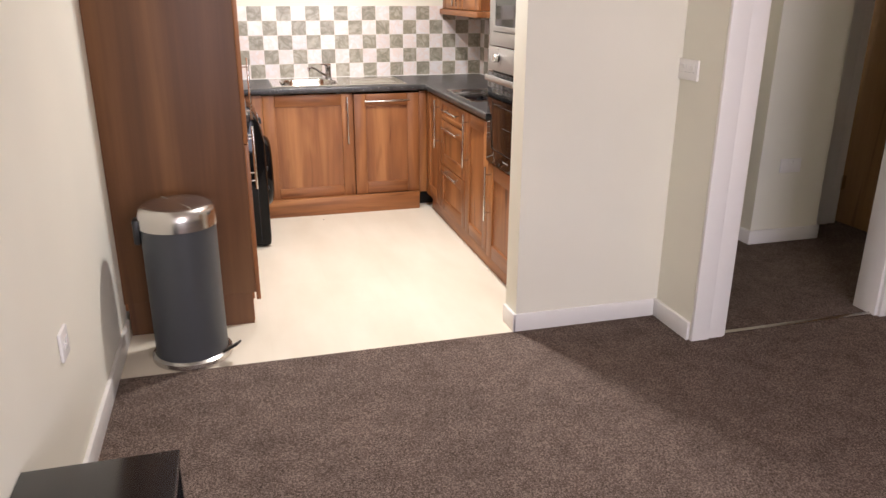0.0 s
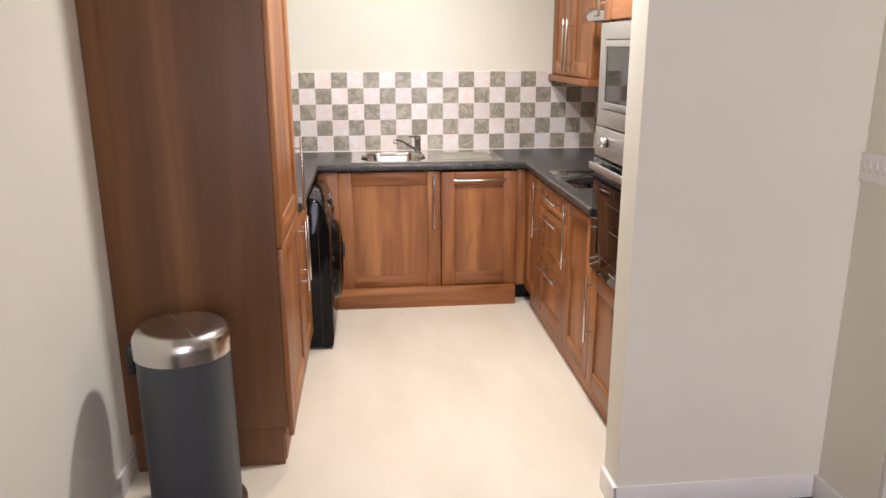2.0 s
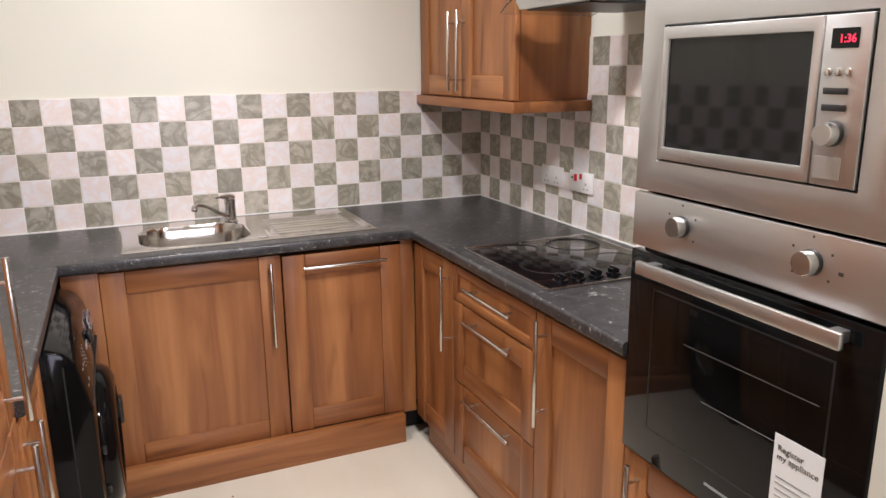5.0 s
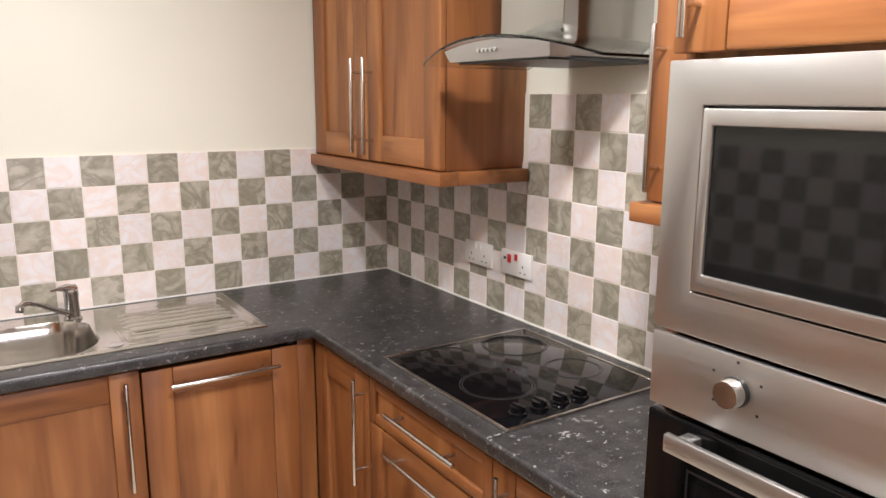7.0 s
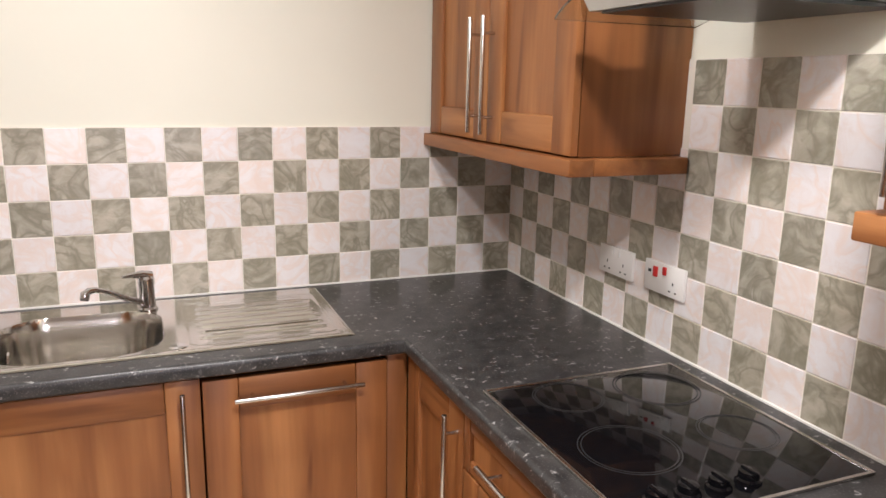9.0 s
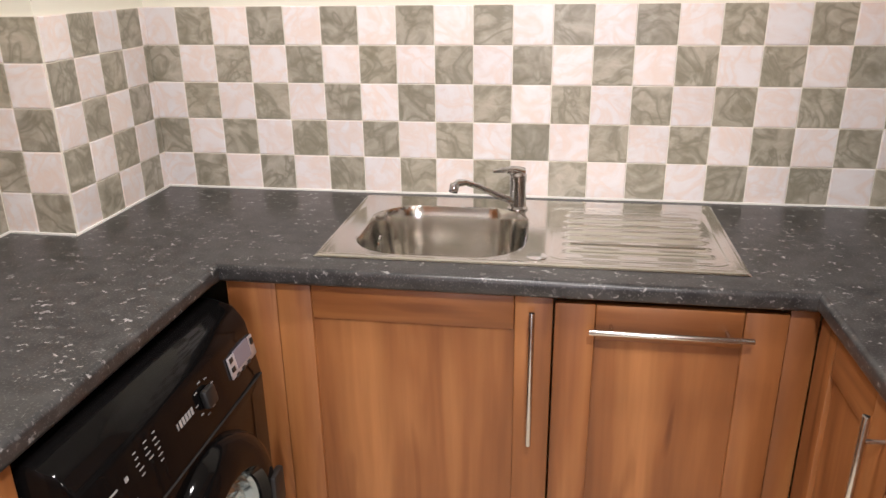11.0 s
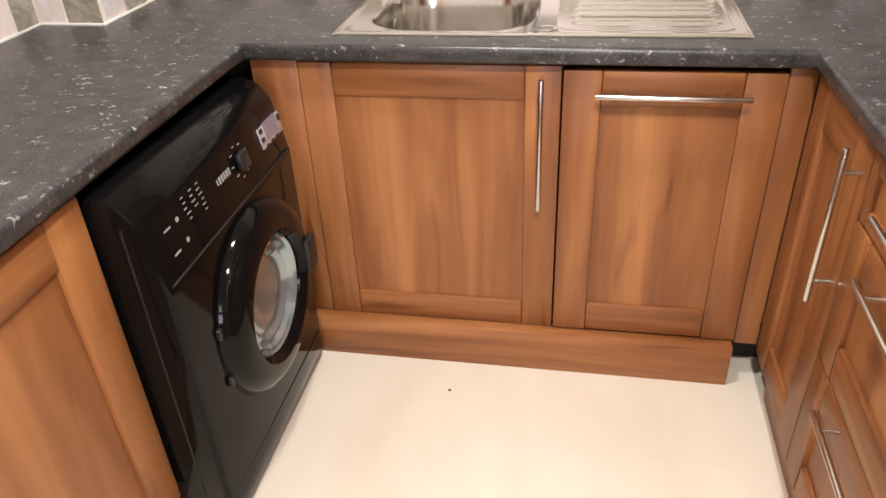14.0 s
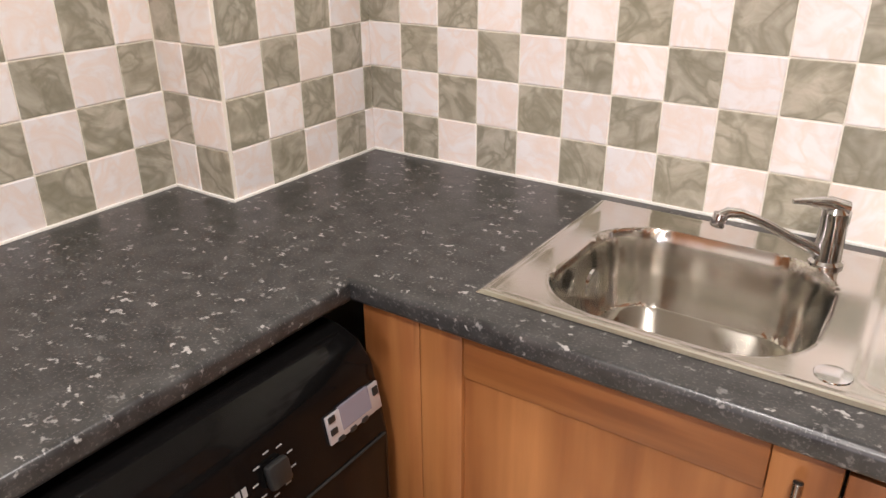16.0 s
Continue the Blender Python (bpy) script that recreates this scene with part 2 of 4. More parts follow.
# ---- mesh helpers ----
def box(bm, x0, x1, y0, y1, z0, z1, bevel=0.0, slot=0, segments=2):
    x0, x1, y0, y1, z0, z1 = min(x0, x1), max(x0, x1), min(y0, y1), max(y0, y1), min(z0, z1), max(z0, z1)
    t = bmesh.new()
    bmesh.ops.create_cube(t, size=1, matrix=Matrix.Translation(((x0 + x1) / 2, (y0 + y1) / 2, (z0 + z1) / 2)) @ Matrix.Diagonal((x1 - x0, y1 - y0, z1 - z0, 1)))
    if bevel:
        bmesh.ops.bevel(t, geom=t.edges[:], offset=min(bevel, 0.45 * min(x1 - x0, y1 - y0, z1 - z0)), segments=segments, affect="EDGES", profile=0.5)
    return merge(bm, t, slot)


def merge(bm, t, slot=0):
    for f in t.faces:
        f.material_index = slot
    me = bpy.data.meshes.new("scratch")
    t.to_mesh(me)
    t.free()
    bm.from_mesh(me)
    bpy.data.meshes.remove(me)
    return bm


def rod(bm, a, b, r, r2=None, sides=20, slot=0, bevel=0.0):
    a, b = Vector(a), Vector(b)
    t = bmesh.new()
    q = (b - a).to_track_quat("Z", "Y").to_matrix().to_4x4()
    bmesh.ops.create_cone(t, cap_ends=True, segments=sides, radius1=r, radius2=r if r2 is None else r2, depth=(b - a).length, matrix=Matrix.Translation((a + b) / 2) @ q)
    if bevel:
        rim = [e for e in t.edges if any(len(f.verts) > 4 for f in e.link_faces)]
        bmesh.ops.bevel(t, geom=rim, offset=bevel, segments=2, affect="EDGES", profile=0.5)
    return merge(bm, t, slot)


def lathe(bm, centre, axis, profile, sides=40, slot=0):
    """Turns (radius, height) pairs round an axis through centre."""
    q = Vector(axis).to_track_quat("Z", "Y").to_matrix().to_4x4()
    m = Matrix.Translation(centre) @ q
    t = bmesh.new()
    rings = []
    for r, h in profile:
        if r < 1e-6:
            rings.append([t.verts.new(m @ Vector((0, 0, h)))])
        else:
            rings.append([t.verts.new(m @ Vector((r * math.cos(2 * math.pi * i / sides), r * math.sin(2 * math.pi * i / sides), h))) for i in range(sides)])
    for a, b in zip(rings, rings[1:]):
        for i in range(sides):
            j = (i + 1) % sides
            if len(a) == 1 and len(b) > 1:
                t.faces.new((a[0], b[j], b[i]))
            elif len(b) == 1 and len(a) > 1:
                t.faces.new((a[i], a[j], b[0]))
            elif len(a) > 1:
                t.faces.new((a[i], a[j], b[j], b[i]))
    bmesh.ops.recalc_face_normals(t, faces=t.faces[:])
    return merge(bm, t, slot)


def prism(bm, points, offset, slot=0, bevel=0.0):
    """A closed outline of 3D points pushed along offset."""
    t = bmesh.new()
    f = t.faces.new([t.verts.new(p) for p in points])
    g = bmesh.ops.extrude_face_region(t, geom=[f])
    bmesh.ops.translate(t, verts=[v for v in g["geom"] if isinstance(v, bmesh.types.BMVert)], vec=offset)
    bmesh.ops.recalc_face_normals(t, faces=t.faces[:])
    if bevel:
        bmesh.ops.bevel(t, geom=t.edges[:], offset=bevel, segments=2, affect="EDGES", profile=0.5)
    return merge(bm, t, slot)


def tube(bm, points, r, sides=14, slot=0):
    t = bmesh.new()
    pts = [Vector(p) for p in points]
    rings = []
    for i, p in enumerate(pts):
        d = (pts[min(i + 1, len(pts) - 1)] - pts[max(i - 1, 0)]).normalized()
        q = d.to_track_quat("Z", "Y").to_matrix()
        rr = r[i] if isinstance(r, (list, tuple)) else r
        rings.append([t.verts.new(p + q @ Vector((rr * math.cos(2 * math.pi * k / sides), rr * math.sin(2 * math.pi * k / sides), 0))) for k in range(sides)])
    for a, b in zip(rings, rings[1:]):
        for k in range(sides):
            t.faces.new((a[k], a[(k + 1) % sides], b[(k + 1) % sides], b[k]))
    t.faces.new(rings[0])
    t.faces.new(rings[-1])
    bmesh.ops.recalc_face_normals(t, faces=t.faces[:])
    return merge(bm, t, slot)


def meshed(name, bm, mats):
    me = bpy.data.meshes.new(name)
    bm.to_mesh(me)
    bm.free()
    for mt in mats if isinstance(mats, (list, tuple)) else [mats]:
        me.materials.append(mt)
    for p in me.polygons:
        p.use_smooth = True
    me.set_sharp_from_angle(angle=radians(32))
    return new(name, me)


def part(name, bm, mats, parent, label=""):
    ob = meshed(name, bm, mats)
    ob.parent = parent
    ob.matrix_parent_inverse = world_of(parent).inverted()
    return tagged(ob, label)


def world_of(ob):
    m = ob.matrix_basis.copy()
    if ob.parent:
        m = world_of(ob.parent) @ ob.matrix_parent_inverse @ m
    return m


def thing(name, at, label, category, group=""):
    ob = new(name)
    ob.empty_display_size = 0.1
    ob.location = at
    return tagged(ob, label, category, group)


def structure(name, bm, mats, label, category=""):
    return tagged(meshed(name, bm, mats), label, category or name.split("_")[0], kind="structure")


def boxed(*args, **kw):
    return box(bmesh.new(), *args, **kw)


def writing(name, text, m, size, mat, parent, depth=0.0004):
    cu = bpy.data.curves.new(name, "FONT")
    cu.body, cu.size, cu.extrude = text, size, depth
    tmp = bpy.data.objects.new(name, cu)
    scene.collection.objects.link(tmp)
    me = bpy.data.meshes.new_from_object(tmp.evaluated_get(bpy.context.evaluated_depsgraph_get()))
    bpy.data.objects.remove(tmp)
    me.transform(m)
    me.materials.clear()
    me.materials.append(mat)
    ob = new(name, me)
    ob.parent = parent
    ob.matrix_parent_inverse = world_of(parent).inverted()
    return ob


# planes of the plan
WX0, WX1, WY1 = -0.622, 1.80, 5.50
TOP, UNDER = 0.877, 0.838
FB, FR, FL = 4.933, 1.220, -0.026
CEILING = 2.40


class Run:
    """Maps (along, outward, up) of a cabinet front into the place, moved by du along and dz up."""
    def __init__(self, way, face, du=0.0, dz=0.0):
        self.way, self.face, self.du, self.dz = way, face, du, dz

    def box(self, bm, u0, u1, d0, d1, z0, z1, bevel=0.0, slot=0):
        f, u0, u1, z0, z1 = self.face, u0 + self.du, u1 + self.du, z0 + self.dz, z1 + self.dz
        if self.way == "back":
            return box(bm, u0, u1, f - d1, f - d0, z0, z1, bevel, slot)
        if self.way == "right":
            return box(bm, f - d1, f - d0, u0, u1, z0, z1, bevel, slot)
        return box(bm, f + d0, f + d1, u0, u1, z0, z1, bevel, slot)

    def at(self, u, d, z):
        f, u, z = self.face, u + self.du, z + self.dz
        return {"back": (u, f - d, z), "right": (f - d, u, z), "left": (f + d, u, z)}[self.way]

    def out(self):
        return {"back": (0, -1, 0), "right": (-1, 0, 0), "left": (1, 0, 0)}[self.way]

    def wood(self):
        return [WOOD, WOOD_X if self.way == "back" else WOOD_Y]


BACK, RIGHT, LEFT, WALLU = Run("back", FB), Run("right", FR), Run("left", FL), Run("right", 1.489)


def bar_handle(run, parent, a, b, inset=0.045):
    """A steel bar on two posts from a to b, each (along, up)."""
    bm = bmesh.new()
    rod(bm, run.at(a[0], 0.034, a[1]), run.at(b[0], 0.034, b[1]), 0.0062, bevel=0.001)
    va, vb = Vector((a[0], a[1])), Vector((b[0], b[1]))
    d = (vb - va).normalized() * inset
    for p in (va + d, vb - d):
        rod(bm, run.at(p[0], 0.0, p[1]), run.at(p[0], 0.032, p[1]), 0.0042, sides=12)
    return part("handle", bm, STEEL_ROUND, parent, "satin steel bar handle")


def shaker_door(run, parent, u0, u1, z0, z1, stile=0.088, name="door"):
    """Four frame members round a recessed panel; its front lies in the run's face."""
    rail = min(stile, (z1 - z0) * 0.3)
    bm = bmesh.new()
    run.box(bm, u0 + stile - 0.004, u1 - stile + 0.004, -0.019, -0.0105, z0 + rail - 0.004, z1 - rail + 0.004)
    door = part(name, bm, WOOD, parent)
    for a, b in ((u0, u0 + stile), (u1 - stile, u1)):
        bm = bmesh.new()
        run.box(bm, a, b, -0.020, 0.0, z0, z1, 0.0030)
        part("stile", bm, WOOD, door)
    for a, b in ((z0, z0 + rail), (z1 - rail, z1)):
        bm = bmesh.new()
        run.box(bm, u0 + stile, u1 - stile, -0.020, -0.0006, a, b, 0.0060)
        part("rail", bm, run.wood()[1], door)
    return door


# ---- the setting ----
def wall(name, x0, x1, y0, y1, z0=0.0, z1=CEILING, mat=None, label="cream painted plaster wall"):
    return structure(name, boxed(x0, x1, y0, y1, z0, z1), mat or WALL, label, "wall")


structure("floor_kitchen", boxed(WX0, WX1 + 0.02, 2.776, WY1, -0.05, 0.0), VINYL, "pale cream vinyl kitchen floor", "floor")
structure("floor_carpet", boxed(WX0, 6.0, -3.0, 2.774, -0.05, 0.002), CARPET, "dark brown cut-pile carpet", "carpet")
structure("floor_hall", boxed(1.92, 6.0, 2.775, 6.0, -0.05, 0.002), CARPET, "dark brown hall carpet", "carpet")
structure("threshold_strip", boxed(2.0, 2.84, 2.50, 2.525, 0.0, 0.008, bevel=0.002), STEEL_ROUND, "thin metal carpet strip in the doorway", "trim")
structure("ceiling", boxed(WX0 - 0.1, 6.1, -3.1, 6.1, CEILING, CEILING + 0.1), CEIL, "white painted ceiling", "ceiling")

wall_left = wall("wall_left", WX0 - 0.1, WX0, -3.1, WY1)
wall_back = wall("wall_back", WX0 - 0.1, 1.92, WY1, WY1 + 0.1)
wall_right = wall("wall_right", WX1, 1.918, 2.916, WY1)
wall_pier = wall("wall_pier", WX0, -0.442, 5.053, WY1, 0.0, CEILING, label="boxed-in pipe corner of the kitchen")
wall("wall_partition", 1.092, 1.918, 2.779, 2.914)
wall("wall_return", 1.816, 1.918, 2.49, 2.778)
wall("wall_above_door", 1.919, 2.92, 2.49, 2.60, 2.06, CEILING)
wall("wall_beside_door", 2.921, 6.0, 2.49, 2.60)
wall("wall_hall_block", 2.945, 3.43, 3.58, 6.0)
wall("wall_hall_back", 3.431, 6.0, 3.83, 3.93, 2.06, CEILING)
wall("wall_hall_far", 1.919, 2.944, 5.2, 5.3)
wall("wall_hall_end", 5.0, 5.1, 2.601, 3.829)
wall("wall_living_right", 6.0, 6.1, -3.1, 6.1)
wall("wall_window_below", WX0, 6.0, -3.1, -3.0, 0.0, 0.9)
wall("wall_window_above", WX0, 6.0, -3.1, -3.0, 2.1, CEILING)
wall("wall_window_left", WX0, 0.35, -3.1, -3.0, 0.9, 2.1)
wall("wall_window_right", 2.05, 6.0, -3.1, -3.0, 0.9, 2.1)

win = structure("window_1", boxed(0.35, 2.05, -3.08, -3.02, 0.9, 0.95, bevel=0.004), GLOSS, "white framed living room window", "window")
for x0, x1, z0, z1 in ((0.35, 2.05, 2.05, 2.1), (0.35, 0.40, 0.95, 2.05), (2.0, 2.05, 0.95, 2.05), (1.18, 1.22, 0.95, 2.05)):
    part("window_frame", boxed(x0, x1, -3.08, -3.02, z0, z1, bevel=0.004), GLOSS, win)


def skirting(name, x0, x1, y0, y1):
    bm = bmesh.new()
    box(bm, x0, x1, y0, y1, 0.0, 0.088, 0.004)
    structure(name, bm, GLOSS, "white gloss painted skirting board", "baseboard")


skirting("baseboard_left", WX0, WX0 + 0.016, -3.0, 3.18)
skirting("baseboard_partition", 1.079, 1.800, 2.772, 2.788)
skirting("baseboard_partition_end", 1.076, 1.092, 2.772, 2.911)
skirting("baseboard_return", 1.800, 1.816, 2.490, 2.788)
skirting("baseboard_hall_block", 2.929, 3.446, 3.564, 3.58)
skirting("baseboard_hall_side", 2.929, 2.945, 3.58, 5.2)
skirting("baseboard_hall_block_side", 3.430, 3.446, 3.58, 3.80)

# doorway to the hall: lining and architraves
frame_1 = structure("door_frame_1", boxed(1.816, 1.905, 2.470, 2.489, 0.0, 2.06, bevel=0.004), GLOSS, "white gloss painted door lining and architrave", "door frame")
part("lining", boxed(1.919, 2.0, 2.486, 2.62, 0.0, 2.06, bevel=0.003), GLOSS, frame_1)
part("stop", boxed(1.905, 1.985, 2.478, 2.4855, 0.0, 2.03, bevel=0.003), GLOSS, frame_1)
part("lining", boxed(2.835, 2.92, 2.486, 2.62, 0.0, 2.06, bevel=0.003), GLOSS, frame_1)
part("architrave", boxed(2.85, 2.95, 2.468, 2.485, 0.0, 2.12, bevel=0.004), GLOSS, frame_1)
part("architrave", boxed(1.816, 2.85, 2.470, 2.485, 2.061, 2.12, bevel=0.004), GLOSS, frame_1)
part("lining_head", boxed(2.0, 2.835, 2.486, 2.62, 2.03, 2.06, bevel=0.003), GLOSS, frame_1)
door_1 = structure("door_1", boxed(2.875, 2.915, 1.66, 2.455, 0.012, 2.02, bevel=0.003), OAK, "open oak veneer door to the hall", "door")
part("hinge", boxed(2.866, 2.875, 2.44, 2.466, 0.22, 0.30), STEEL_ROUND, door_1)
part("hinge", boxed(2.866, 2.875, 2.44, 2.466, 1.70, 1.78), STEEL_ROUND, door_1)

frame_2 = structure("door_frame_2", boxed(3.56, 3.73, 3.80, 3.829, 0.0, 2.06, bevel=0.004), GLOSS, "white gloss door frame at the end of the hall", "door frame")
part("lining", boxed(3.731, 3.80, 3.81, 3.95, 0.0, 2.06, bevel=0.003), GLOSS, frame_2)
wall("wall_hall_nib", 3.431, 3.730, 3.83, 3.93, 0.0, 2.06)
wall("wall_hall_nib_end", 4.40, 5.0, 3.83, 3.93, 0.0, 2.06)
door_2 = structure("door_2", prism(bmesh.new(), [(3.818, 3.835, 0.012), (3.858, 3.835, 0.012), (3.878, 3.04, 0.012), (3.838, 3.04, 0.012)], (0, 0, 2.0), bevel=0.002), OAK, "half-open oak veneer door in the hall", "door")
part("hinge", boxed(3.79, 3.822, 3.80, 3.83, 0.24, 0.33), STEEL_ROUND, door_2)
wall("wall_beyond_hall", 3.431, 5.0, 5.2, 5.3)


def socket_plate(name, run_at, along, w, h, label, parts):
    """A plate on a wall: run_at(u, d, z) gives places, parts are (u, z, w, h, d, material)."""
    u0, z0 = along
    bm = bmesh.new()

    def put(bm, u, z, pw, ph, d0, d1, bev):
        a, b = run_at(u - pw / 2, d0, z - ph / 2), run_at(u + pw / 2, d1, z + ph / 2)
        box(bm, a[0], b[0], a[1], b[1], a[2], b[2], bev)

    base = thing(name, run_at(u0, 0, z0 - h / 2), label, "socket" if "socket" in name else "switch")
    put(bm, u0, z0, w, h, 0.0, 0.010, 0.003)
    part("faceplate", bm, PLASTIC, base)
    for nm, u, z, pw, ph, d, mt in parts:
        b2 = bmesh.new()
        put(b2, u0 + u, z0 + z, pw, ph, 0.0102, 0.0102 + d, 0.001)
        part(nm, b2, mt, base)
    return base


def on_right(u, d, z):
    return (WX1 - 0.009 - d, u, z)


def on_left(u, d, z):
    return (WX0 + d, u, z)


def on_return(u, d, z):
    return (1.816 - d, u, z)


def on_hall(u, d, z):
    return (u, 3.58 - d, z)


PINS = [("pin_slot", s + dx, dz, pw, ph, 0.0006, INK) for s in (-0.036, 0.036) for dx, dz, pw, ph in ((0, -0.004, 0.004, 0.008), (-0.011, -0.024, 0.007, 0.004), (0.011, -0.024, 0.007, 0.004))]
socket_plate("wall_socket", on_right, (4.838, 1.056), 0.150, 0.078, "white double wall socket on the tiled splashback",
             PINS + [("rocker", s, 0.024, 0.010, 0.017, 0.003, PLASTIC) for s in (-0.014, 0.014)])
socket_plate("cooker_socket", on_right, (4.636, 1.057), 0.150, 0.078, "white cooker switch with red rockers on tiles",
             [("rocker", 0.030, 0.014, 0.016, 0.026, 0.004, RED), ("rocker", -0.004, 0.022, 0.012, 0.020, 0.004, RED), ("label_strip", 0.054, 0.012, 0.012, 0.008, 0.001, INK)] + [p for p in PINS if p[1] < 0])
socket_plate("fused_socket", on_left, (2.092, 0.492), 0.09, 0.09, "white fused spur plate low on the wall",
             [("fuse_holder", 0.016, 0.0, 0.020, 0.034, 0.003, PLASTIC), ("rocker", -0.018, 0.0, 0.012, 0.022, 0.004, PLASTIC)])
socket_plate("light_switch", on_return, (2.715, 1.171), 0.146, 0.086, "white multi-gang wall switch beside the doorway",
             [("rocker", x, 0.012, 0.012, 0.020, 0.004, PLASTIC) for x in (-0.045, -0.015, 0.015, 0.045)] + [("mark", x, -0.01, 0.006, 0.002, 0.0005, INK) for x in (-0.045, -0.015, 0.015, 0.045)])
socket_plate("hall_socket", on_hall, (3.160, 0.488), 0.146, 0.086, "white double socket low on the hall wall",
             [("rocker", s, 0.024, 0.010, 0.017, 0.003, PLASTIC) for s in (-0.014, 0.014)])

# ---- kitchen units ----
def carcass(run, parent, u0, u1, z0, z1, depth=0.55):
    bm = bmesh.new()
    run.box(bm, u0, u1, -depth, -0.022, z0, z1)
    return part("body", bm, WOOD, parent)


# sink unit and integrated dishwasher under the back run
sink_unit = thing("base_cabinet", (0.42, 5.2, 0), "walnut shaker sink base cabinet with steel bar handle", "cabinet", "base cabinets")
carcass(BACK, sink_unit, -0.008, 0.703, 0.115, 0.70, 0.50)
d = shaker_door(BACK, sink_unit, 0.104, 0.7040, 0.114, 0.828, 0.079)
bar_handle(BACK, d, (0.662, 0.808), (0.662, 0.490))
bm = bmesh.new()
BACK.box(bm, -0.010, 0.1025, -0.022, -0.001, 0.112, 0.832, 0.001)
part("filler_panel", bm, WOOD, sink_unit)

dish = thing("dishwasher", (0.95, 5.2, 0), "integrated dishwasher behind a walnut shaker door", "dishwasher")
carcass(BACK, dish, 0.712, 1.166, 0.115, 0.80, 0.52)
DISHW = Run("back", FB - 0.008)
d = shaker_door(DISHW, dish, 0.7080, 1.163, 0.126, 0.822, 0.082)
bar_handle(DISHW, d, (0.777, 0.776), (1.094, 0.776))
bm = bmesh.new()
BACK.box(bm, 1.166, 1.221, -0.022, -0.001, 0.112, 0.832, 0.001)
part("filler_panel", bm, WOOD, dish)
# black strip painted in for the shade between door bottom and kickboard
bm = bmesh.new()
BACK.box(bm, 0.62, 1.10, -0.0215, -0.004, 0.114, 0.128)
part("gap_shadow_strip", bm, BLACK, dish)

plinth = structure("plinth_1", boxed(0.0, 1.158, 4.896, 4.9318, 0.0, 0.122, bevel=0.001), WOOD_X, "walnut kickboard under the sink run", "plinth")
# added black sheet: paints the shade under the corner where the kickboard stops
structure("plinth_void", boxed(1.164, 1.30, 5.02, 5.03, 0.0, 0.112), BLACK, "black sheet standing for the shade behind the missing kickboard corner", "plinth")
structure("plinth_2", boxed(1.245, 1.262, 3.02, 4.86, 0.0, 0.094, bevel=0.001), WOOD_Y, "walnut kickboard under the hob run", "plinth")
structure("plinth_3", boxed(-0.078, -0.061, 3.225, 4.28, 0.0, 0.112, bevel=0.001), WOOD_Y, "walnut kickboard under the fridge housing", "plinth")

# right run: corner door, three drawers, narrow door
corner_unit = thing("base_cabinet", (1.5, 4.73, 0), "walnut corner base cabinet with narrow shaker door", "cabinet", "base cabinets")
carcass(RIGHT, corner_unit, 4.56, 4.91, 0.10, 0.836)
d = shaker_door(RIGHT, corner_unit, 4.562, 4.925, 0.10, 0.824, 0.085)
bar_handle(RIGHT, d, (4.590, 0.812), (4.590, 0.500))

drawers = thing("drawer_unit", (1.5, 4.27, 0), "walnut three-drawer kitchen unit with steel bar handles", "cabinet", "base cabinets")
carcass(RIGHT, drawers, 4.005, 4.558, 0.10, 0.836)
for z0, z1, zh in ((0.700, 0.824, 0.774), (0.405, 0.696, 0.661), (0.10, 0.401, 0.378)):
    d = shaker_door(RIGHT, drawers, 4.005, 4.558, z0, z1, 0.075 if z1 - z0 > 0.2 else 0.03, "drawer_front")
    bar_handle(RIGHT, d, (4.42, zh), (4.10, zh))

narrow = thing("base_cabinet", (1.5, 3.80, 0), "walnut base cabinet with one shaker door", "cabinet", "base cabinets")
carcass(RIGHT, narrow, 3.598, 4.001, 0.10, 0.836)
d = shaker_door(RIGHT, narrow, 3.598, 4.001, 0.10, 0.824, 0.075)
bar_handle(RIGHT, d, (3.948, 0.816), (3.948, 0.505))

# oven tower
tower = thing("oven_housing", (1.5, 3.31, 0), "tall walnut housing holding oven and microwave", "cabinet")
bm = bmesh.new()
box(bm, 1.247, WX1 - 0.012, 3.579, 3.595, 0.10, 2.16, 0.001)
box(bm, 1.247, WX1 - 0.012, 2.99, 3.008, 0.10, 2.16, 0.001)
box(bm, 1.26, WX1 - 0.012, 3.009, 3.578, 0.10, 0.622)
box(bm, 1.26, WX1 - 0.012, 3.009, 3.578, 1.62, 2.16)
box(bm, 1.70, WX1 - 0.012, 3.009, 3.578, 0.622, 1.62)
part("body", bm, WOOD, tower)
TWR = Run("right", FR, -0.009, -0.014)
d = shaker_door(TWR, tower, 3.005, 3.602, 0.10, 0.630, 0.082)
bar_handle(TWR, d, (3.548, 0.616), (3.548, 0.316))
d = shaker_door(TWR, tower, 3.005, 3.606, 1.644, 2.15, 0.085)
bar_handle(TWR, d, (3.566, 1.98), (3.566, 1.662))

OV = Run("right", 1.213, -0.009, -0.014)


